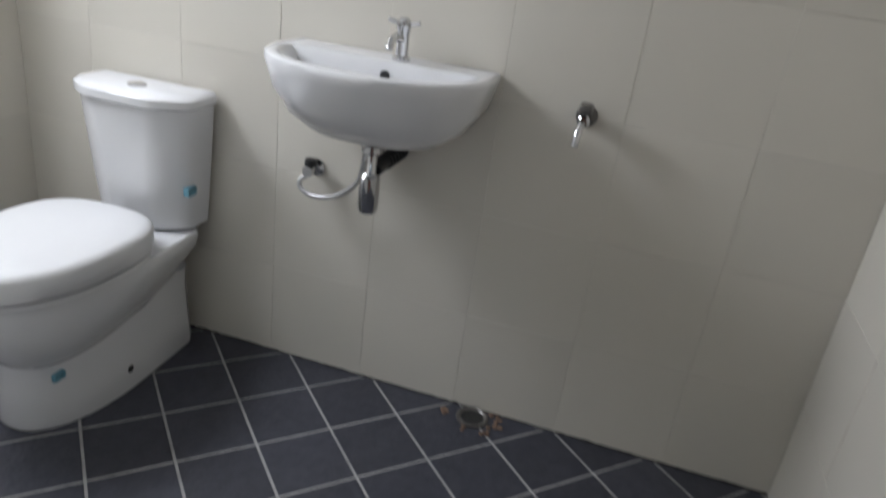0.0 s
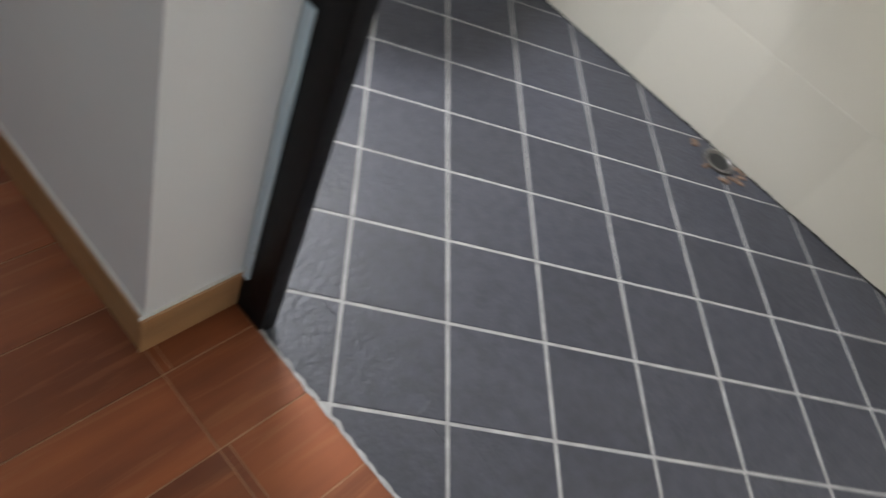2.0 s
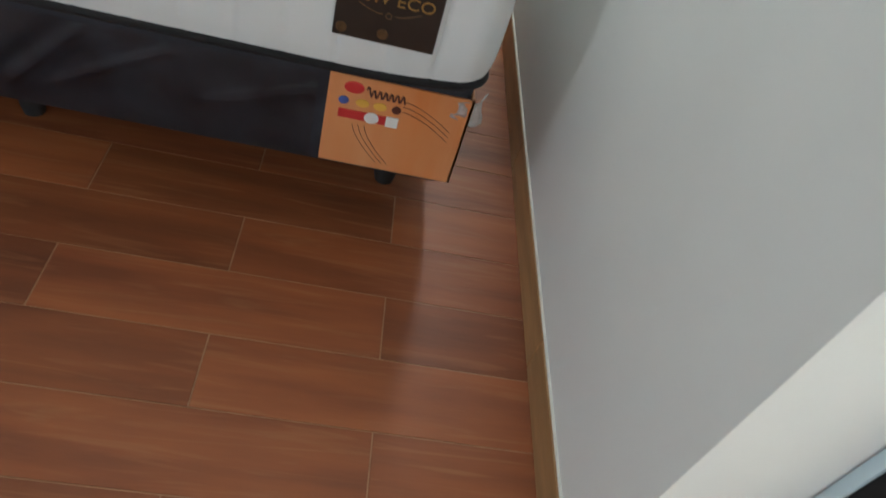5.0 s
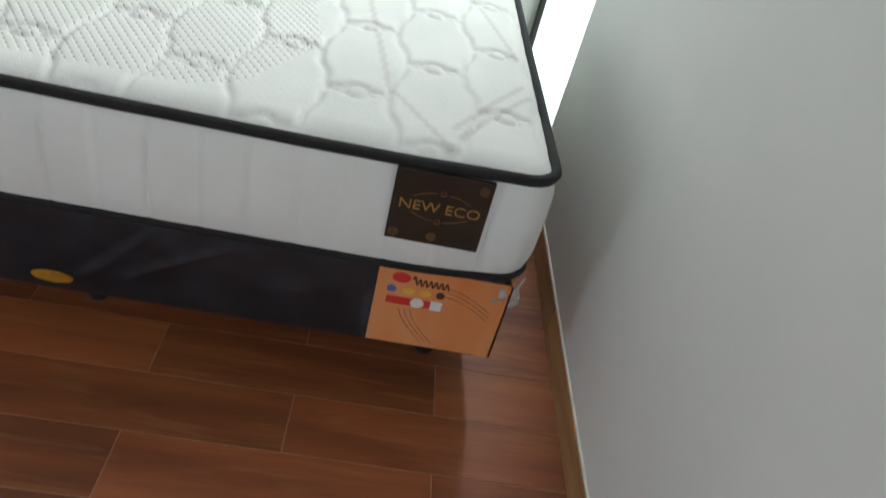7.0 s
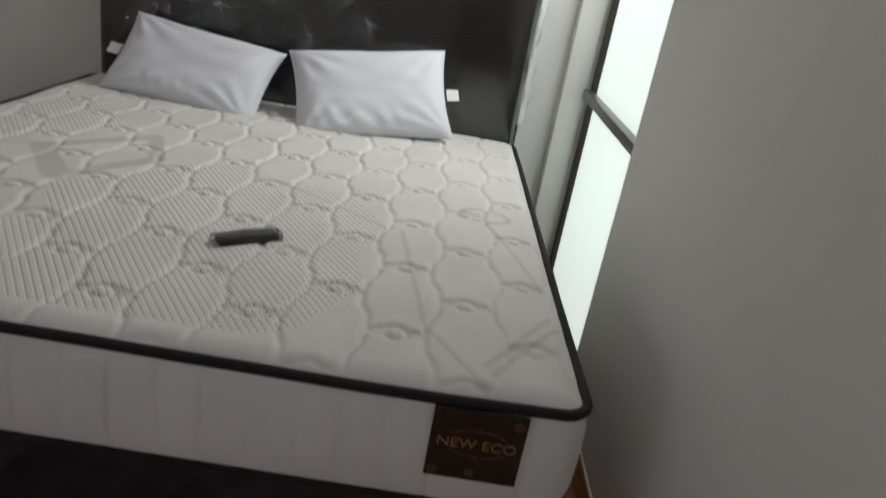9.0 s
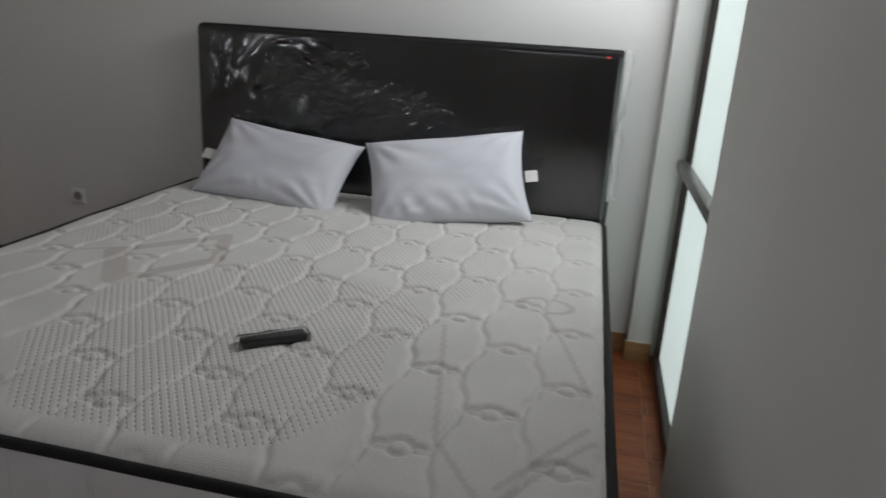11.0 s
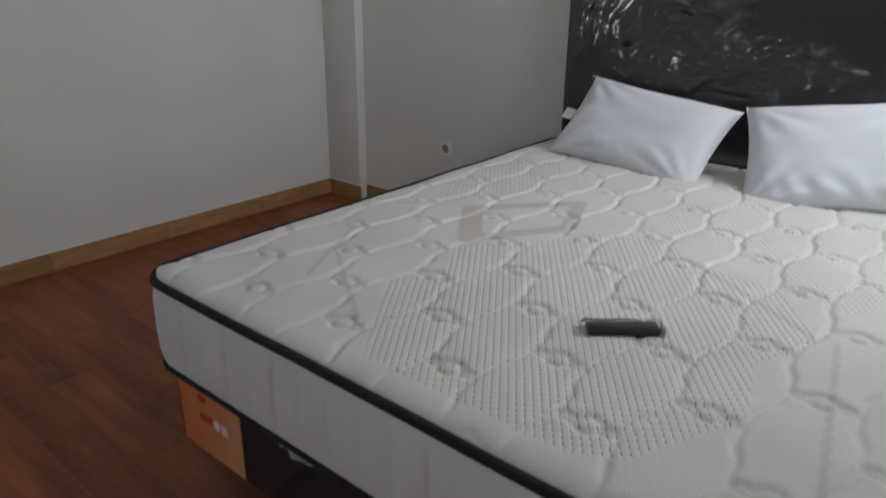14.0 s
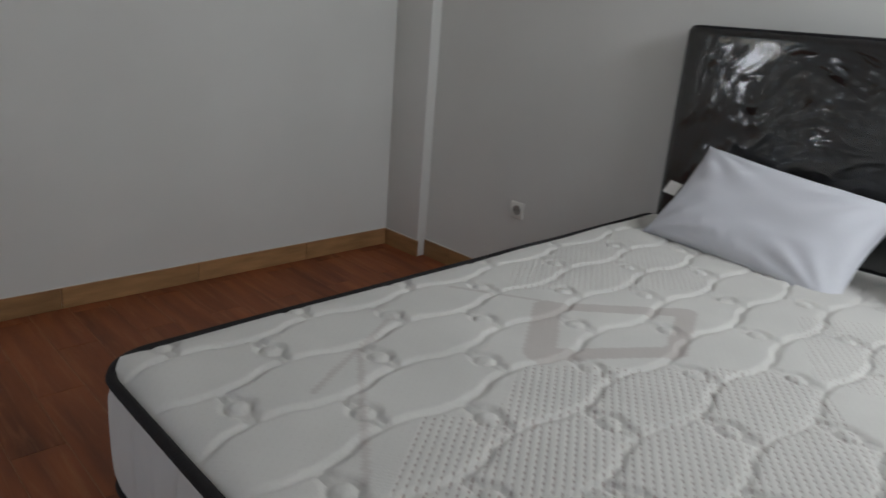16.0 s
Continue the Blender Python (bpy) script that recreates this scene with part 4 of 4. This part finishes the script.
part("lid", loft([egg(xb, xf, h, z) for z, xb, xf, h in ((0.4165, 0.79, 0.285, 0.190), (0.4175, 0.808, 0.266, 0.205), (0.421, 0.812, 0.262, 0.209), (0.470, 0.812, 0.264, 0.208), (0.481, 0.806, 0.271, 0.202), (0.487, 0.79, 0.290, 0.187), (0.492, 0.70, 0.40, 0.10))]), M_SEAT, wc, "closed white plastic lid", smooth=50)
for s in (-1, 1):
    part("hinge", lathe([(0.012, -0.02), (0.012, 0.02)], 12, "y", (0.812, TY + s * 0.09, 0.425)), M_SEAT, wc)


def tank_ring(x0, half, z, cutc=0.10, x1=1.02):
    """Tank plan with broad canted front corners."""
    pts = [Vector((x1, TY + half, z)), Vector((x0 + cutc * 0.75, TY + half, z))]
    for i in range(7):
        a = i / 6
        pts.append(Vector((x0 + cutc * 0.55 * (1 - a) ** 1.5, TY + half - 0.012 - cutc * a, z)))
    for i in range(7):
        a = 1 - i / 6
        pts.append(Vector((x0 + cutc * 0.55 * (1 - a) ** 1.5, TY - half + 0.012 + cutc * a, z)))
    pts += [Vector((x0 + cutc * 0.75, TY - half, z)), Vector((x1, TY - half, z))]
    return pts


part("tank", loft([tank_ring(x0, h, z) for z, x0, h in ((0.395, 0.875, 0.158), (0.402, 0.868, 0.165), (0.55, 0.855, 0.176), (0.70, 0.845, 0.186), (0.775, 0.84, 0.190))]), M_CERAMIC, wc, smooth=40)
tank_lid = part("tank_lid", loft([tank_ring(x0, h, z) for z, x0, h in ((0.777, 0.835, 0.193), (0.782, 0.829, 0.199), (0.805, 0.829, 0.199), (0.815, 0.839, 0.189))]), M_CERAMIC, wc, smooth=40)
part("flush_button", lathe([(0.027, 0.812), (0.027, 0.819), (0.022, 0.8215)], 24, "z", (0.925, TY, 0)), M_CHROME, tank_lid, "round chrome flush button")
part("sticker", box(0.895, 0.935, TY - 0.186, TY - 0.168, 0.52, 0.545), M_STICKER, wc, "small blue sticker", smooth=None)
disc_b = lathe([(0.012, 0), (0.012, -0.003), (0.008, -0.006)], 14, "y", (0.655, TY - 0.1475, 0.05))
part("bolt_cap", disc_b, M_DARKHOLE, wc, "dark fixing bolt cap")
part("sticker", box(0.405, 0.44, TY - 0.132, TY - 0.120, 0.15, 0.17), M_STICKER, wc, "small blue sticker", smooth=None)

# ---- wash basin ----
SY = -0.128
SZ = 1.012
BC = SY - 0.014                          # middle of the bowl
ws = thing("wash_basin", (0, 0, 0), "white wall-hung ceramic wash basin with a chrome tap", "wash basin")


def basin_ring(d, half, z, x1=1.03, e=2.2, k=32):
    """Half-round plan from the wall outwards."""
    pts = []
    for i in range(k + 1):
        a = math.pi / 2 + math.pi * i / k
        c, s = math.cos(a), math.sin(a)
        pts.append(Vector((x1 - 0.12 + (d - 0.12) * min(0, c), BC + half * math.copysign(abs(s) ** (2 / e), s), z)))
    pts = [Vector((x1, BC + half * 0.985, z))] + pts + [Vector((x1, BC - half * 0.985, z))]
    return pts


outer = [basin_ring(d, h, z) for d, h, z in (
    (0.14, 0.06, SZ - 0.218), (0.17, 0.10, SZ - 0.212), (0.24, 0.178, SZ - 0.190), (0.298, 0.236, SZ - 0.147), (0.337, 0.272, SZ - 0.09),
    (0.358, 0.287, SZ - 0.035), (0.363, 0.293, SZ - 0.015), (0.361, 0.291, SZ - 0.004), (0.354, 0.284, SZ), (0.338, 0.269, SZ))]


def inner_ring(f, z):
    pts = []
    k = len(outer[0])
    for i, p in enumerate(outer[-1]):
        c = Vector((0.83, SY, z))
        q = Vector((min(p.x, 0.925), p.y, z))
        q.y = SY + (q.y - SY) * 0.97
        pts.append(c + (q - c) * f)
    return pts


inner = [inner_ring(f, SZ - d) for f, d in ((0.985, 0.001), (0.95, 0.010), (0.90, 0.03), (0.78, 0.075), (0.58, 0.115), (0.30, 0.135), (0.10, 0.140))]
part("bowl", loft(outer + inner), M_CERAMIC, ws, smooth=50)
# a dark disc stands for the shade inside the overflow
part("overflow", lathe([(0.013, 0.0), (0.013, -0.004), (0.008, -0.005)], 16, "x", (0.908, SY - 0.032, SZ - 0.036)), M_DARKHOLE, ws, "overflow hole drawn as a solid dark disc")
tp = part("tap", lathe([(0.024, SZ - 0.002), (0.024, SZ + 0.006), (0.017, SZ + 0.012), (0.016, SZ + 0.07), (0.019, SZ + 0.075), (0.019, SZ + 0.095), (0.010, SZ + 0.105)], 18, "z", (0.965, SY - 0.05, 0)), M_CHROME, ws, "chrome pillar tap")
part("spout", tube([(0.965, SY - 0.05, SZ + 0.05), (0.92, SY - 0.05, SZ + 0.062), (0.885, SY - 0.05, SZ + 0.056), (0.872, SY - 0.05, SZ + 0.035)], 0.0095, 12), M_CHROME, tp)
for s in (-1, 1):
    part("handle", tube([(0.965, SY - 0.05, SZ + 0.088), (0.965, SY - 0.05 + s * 0.026, SZ + 0.092), (0.965, SY - 0.05 + s * 0.042, SZ + 0.096)], 0.0062, 10), M_CHROME, tp)
trap = part("bottle_trap", lathe([(0.030, SZ - 0.212), (0.030, SZ - 0.23), (0.016, SZ - 0.238), (0.016, SZ - 0.285), (0.019, SZ - 0.29), (0.027, SZ - 0.30), (0.028, SZ - 0.385), (0.022, SZ - 0.40), (0.010, SZ - 0.405)][::-1], 22, "z", (0.885, SY - 0.025, 0)), M_CHROME, ws, "chrome bottle trap")
part("waste_pipe", tube([(0.90, SY - 0.03, SZ - 0.285), (0.96, SY - 0.045, SZ - 0.265), (1.03, SY - 0.06, SZ - 0.25)], 0.019, 14), M_DARKHOLE, trap, "dark ribbed waste pipe")
for k in range(6):
    part("pipe_rib", lathe([(0.0225, -0.004), (0.0235, 0), (0.0225, 0.004)], 14, "x", (0.945 + k * 0.014, SY - 0.041 - k * 0.003, SZ - 0.270 + k * 0.003)), M_DARKHOLE, trap)
def eased(pts, n=5):
    """A smooth line through the given points."""
    v = [Vector(q) for q in pts]
    v = [v[0] * 2 - v[1]] + v + [v[-1] * 2 - v[-2]]
    res = []
    for a, b, c, d in zip(v, v[1:], v[2:], v[3:]):
        for i in range(n):
            t_ = i / n
            res.append(0.5 * (2 * b + (c - a) * t_ + (2 * a - 5 * b + 4 * c - d) * t_ ** 2 + (3 * b - a - 3 * c + d) * t_ ** 3))
    return res + [v[-2]]


valve = thing("angle_valve", (1.035, 0.075, 0.652), "small chrome angle valve with a braided hose", "valve")
part("body", lathe([(0.026, 0), (0.026, -0.005), (0.011, -0.008), (0.011, -0.045), (0.016, -0.048), (0.016, -0.062)][::-1], 16, "x"), M_CHROME, valve)
part("handle", lathe([(0.017, 0.012), (0.019, 0.02), (0.015, 0.034)], 10, "z", (-0.04, 0, 0)), M_DARKHOLE, valve)
part("hose", tube(eased([(-0.05, 0.0, -0.01), (-0.056, 0.024, -0.032), (-0.060, 0.014, -0.058), (-0.068, -0.035, -0.066), (-0.080, -0.10, -0.046), (-0.09, -0.15, -0.008), (-0.095, -0.18, 0.04), (-0.095, -0.19, 0.14)]), 0.007, 10), M_STEELHOSE, valve, "braided steel hose", smooth=80)

# ---- wall tap ----
wt = thing("wall_tap", (1.035, -0.665, 0.945), "small chrome bib tap on the tiled wall", "tap")
# rosette and lever take grey metal for chrome that mirrors dark surroundings
part("rosette", lathe([(0.028, 0), (0.027, -0.006), (0.016, -0.012)][::-1], 18, "x"), M_RAIL, wt, "chrome wall rosette, its dark reflection put in as grey")
part("body", lathe([(0.012, 0), (0.013, -0.04), (0.016, -0.045), (0.016, -0.075), (0.010, -0.08)][::-1], 16, "x"), M_CHROME, wt)
part("spout", tube([(-0.06, 0, 0), (-0.085, 0.003, -0.01), (-0.10, 0.006, -0.035), (-0.105, 0.008, -0.06)], 0.0095, 12), M_CHROME, wt)
part("lever", box(-0.088, -0.030, -0.016, 0.016, 0.018, 0.040, 0.006, 2), M_RAIL, wt, "chrome lever, its dark reflection put in as grey")
part("stem", lathe([(0.009, 0.01), (0.009, 0.024)], 12, "z", (-0.06, 0, 0)), M_CHROME, wt)

# ---- floor drain ----
fd = thing("floor_drain", (0.985, -0.515, BZ), "worn round floor drain in broken cement by the wall", "floor drain")
part("ring", lathe([(0.050, 0.0), (0.050, 0.007), (0.042, 0.009), (0.036, 0.004), (0.036, 0.001)], 24, "z"), M_RAIL, fd)
part("grate", lathe([(0.036, 0.0005), (0.034, 0.0035), (0.01, 0.0045)], 20, "z"), M_DARKHOLE, fd)
M_RUST = mat("cement_rust", (0.20, 0.13, 0.09), 0.9, var=0.5, scale=60, bump=0.6, bump_scale=200)
for k in range(16):
    a = random.uniform(0, 2 * math.pi)
    rr = random.uniform(0.052, 0.072)
    bm = bmesh.new()
    bmesh.ops.create_icosphere(bm, subdivisions=1, radius=random.uniform(0.006, 0.013), matrix=Matrix.LocRotScale((min(0.045, rr * math.cos(a)), rr * math.sin(a) * 1.3, 0.001), None, (1, 1, 0.6)))
    part("cement_crumb", bm, M_RUST, fd)

# grime line along the foot of the tiled wall
bm = bmesh.new()
y = BY0 + 0.01
while y < 1.1:
    w = random.uniform(0.01, 0.05)
    bmesh.ops.create_icosphere(bm, subdivisions=1, radius=1.0, matrix=Matrix.LocRotScale((BX1 - 0.001, y, BZ + 0.001), None, (random.uniform(0.002, 0.005), w * 0.8, random.uniform(0.002, 0.006))))
    y += w
M_GRIME = mat("dark_joint_grime", (0.035, 0.032, 0.03), 0.9, var=0.5, scale=60, bump=0.5, bump_scale=200)
tagged(part("wall_foot_joint", bm, M_GRIME), "dark grimy joint along the foot of the tiled wall", "joint", kind="structure")


# ---- floor and wall pieces ----
PITCH_Y, LEN_X = 0.1515, 0.629


def planks(root, x0, x1, y0, y1, name="plank"):
    k0 = math.floor((y0 + 0.112) / PITCH_Y)
    k = k0
    cache = {}
    while -0.112 + k * PITCH_Y < y1:
        ya, yb = max(y0, -0.112 + k * PITCH_Y), min(y1, -0.112 + (k + 1) * PITCH_Y)
        off = -0.946 if k % 2 == 0 else -1.259
        i = math.floor((x0 - off) / LEN_X)
        while off + i * LEN_X < x1:
            xa, xb = max(x0, off + i * LEN_X), min(x1, off + (i + 1) * LEN_X)
            if xb - xa > 0.004 and yb - ya > 0.004:
                w, h = round(xb - xa - 0.0025, 4), round(yb - ya - 0.0025, 4)
                if (w, h) not in cache:
                    cache[(w, h)] = mesh_of("plank", slab([(-w / 2, -h / 2), (w / 2, -h / 2), (w / 2, h / 2), (-w / 2, h / 2)], -0.006, 0.0, 0.0006), M_WOOD)
                shared(name, cache[(w, h)], root, pose((xa + xb) / 2, (ya + yb) / 2, random.uniform(-0.0003, 0.0003)))
            i += 1
        k += 1


planks(floor_bed, XL, XA, YF0, YB)
planks(floor_sill, XA, XFR - 0.004, DOOR_R, DOOR_L)
planks(floor_bed, XA, -0.585, 1.49, YB)

G = 0.212 / math.sqrt(2)
J = 0.0068
full_tile = None
for r in range(-14, 16):
    for c in range(-12, 18):
        cx, cy = (c - r) * G, -(c + r + 1) * G
        hgt = G - J * 0.75
        poly = [(cx, cy - hgt), (cx + hgt, cy), (cx, cy + hgt), (cx - hgt, cy)]
        inside = XFR - 0.004 <= cx - hgt and cx + hgt <= BX1 and BY0 <= cy - hgt and cy + hgt <= 1.45
        if inside:
            if full_tile is None:
                full_tile = mesh_of("tile", slab([(p[0] - cx, p[1] - cy) for p in poly], -0.006, 0.0, 0.0012), M_FTILE)
            shared("tile", full_tile, floor_bath, pose(cx, cy, BZ))
            continue
        # inside the room, and the tongue of floor in the door opening
        for lim in ((BX0, BX1, BY0, 1.45), (XFR, BX0, DOOR_R, 1.45)):
            q = clip_poly(poly, *lim)
            if len(q) >= 3:
                area = abs(sum(a[0] * b[1] - b[0] * a[1] for a, b in zip(q, q[1:] + q[:1]))) / 2
                if area > 0.0004:
                    shared("tile", mesh_of("tile", slab(q, -0.006, 0.0, 0.0008), M_FTILE), floor_bath, pose(0, 0, BZ))


def wall_tiles(root, axis, plane, inward, a0, a1, start, zs):
    """Square tiles on a wall that runs along y (axis x) or along x (axis y)."""
    cuts = [a0] + [start + 0.3225 * i for i in range(-12, 14) if a0 + 0.01 < start + 0.3225 * i < a1 - 0.01] + [a1]
    cache = {}
    for za, zb in zip(zs, zs[1:]):
        for a, b in zip(cuts, cuts[1:]):
            w, h = round(b - a - 0.0016, 4), round(zb - za - 0.0016, 4)
            if (w, h) not in cache:
                cache[(w, h)] = mesh_of("tile", slab([(-w / 2, -h / 2), (w / 2, -h / 2), (w / 2, h / 2), (-w / 2, h / 2)], -0.010, 0.0, 0.001), M_WTILE)
            rz = random.uniform(-0.0008, 0.0008)
            if axis == "x":
                m = Matrix(((0, 0, -1, plane + rz), (-1, 0, 0, (a + b) / 2), (0, 1, 0, (za + zb) / 2), (0, 0, 0, 1)))
            else:
                m = Matrix(((1, 0, 0, (a + b) / 2), (0, 0, inward, plane + rz), (0, 1 if inward < 0 else 1, 0, (za + zb) / 2), (0, 0, 0, 1)))
                if inward > 0:
                    m = Matrix(((-1, 0, 0, (a + b) / 2), (0, 0, 1, plane + rz), (0, 1, 0, (za + zb) / 2), (0, 0, 0, 1)))
            shared("tile", cache[(w, h)], root, m)


ZS = [BZ + 0.002, 0.296, 0.6185, 0.941, 1.2635, 1.586, 1.9085, 2.231, 2.6]
sink_root = tagged(new("wall_bath_sink"), "cream glazed wall tiles with fine joints", "wall", kind="structure")
wall_tiles(sink_root, "x", BX1, -1, BY0, 1.45, 0.206, ZS)
south_root = tagged(new("wall_bath_south"), "cream glazed wall tiles with fine joints", "wall", kind="structure")
wall_tiles(south_root, "y", BY0, 1, BX0, BX1, 0.72, ZS)
return_root = tagged(new("wall_bath_door_return"), "cream glazed tiles beside the door", "wall", kind="structure")
wall_tiles(return_root, "y", DOOR_R + 0.003, 1, XFR + 0.036, BX0, -0.385, ZS[:7] + [2.1])
nib_root = tagged(new("wall_bath_nib_tiles"), "cream glazed wall tiles with fine joints", "wall", kind="structure")
wall_tiles(nib_root, "y", BY1, -1, 0.80, BX1, 0.72, ZS)
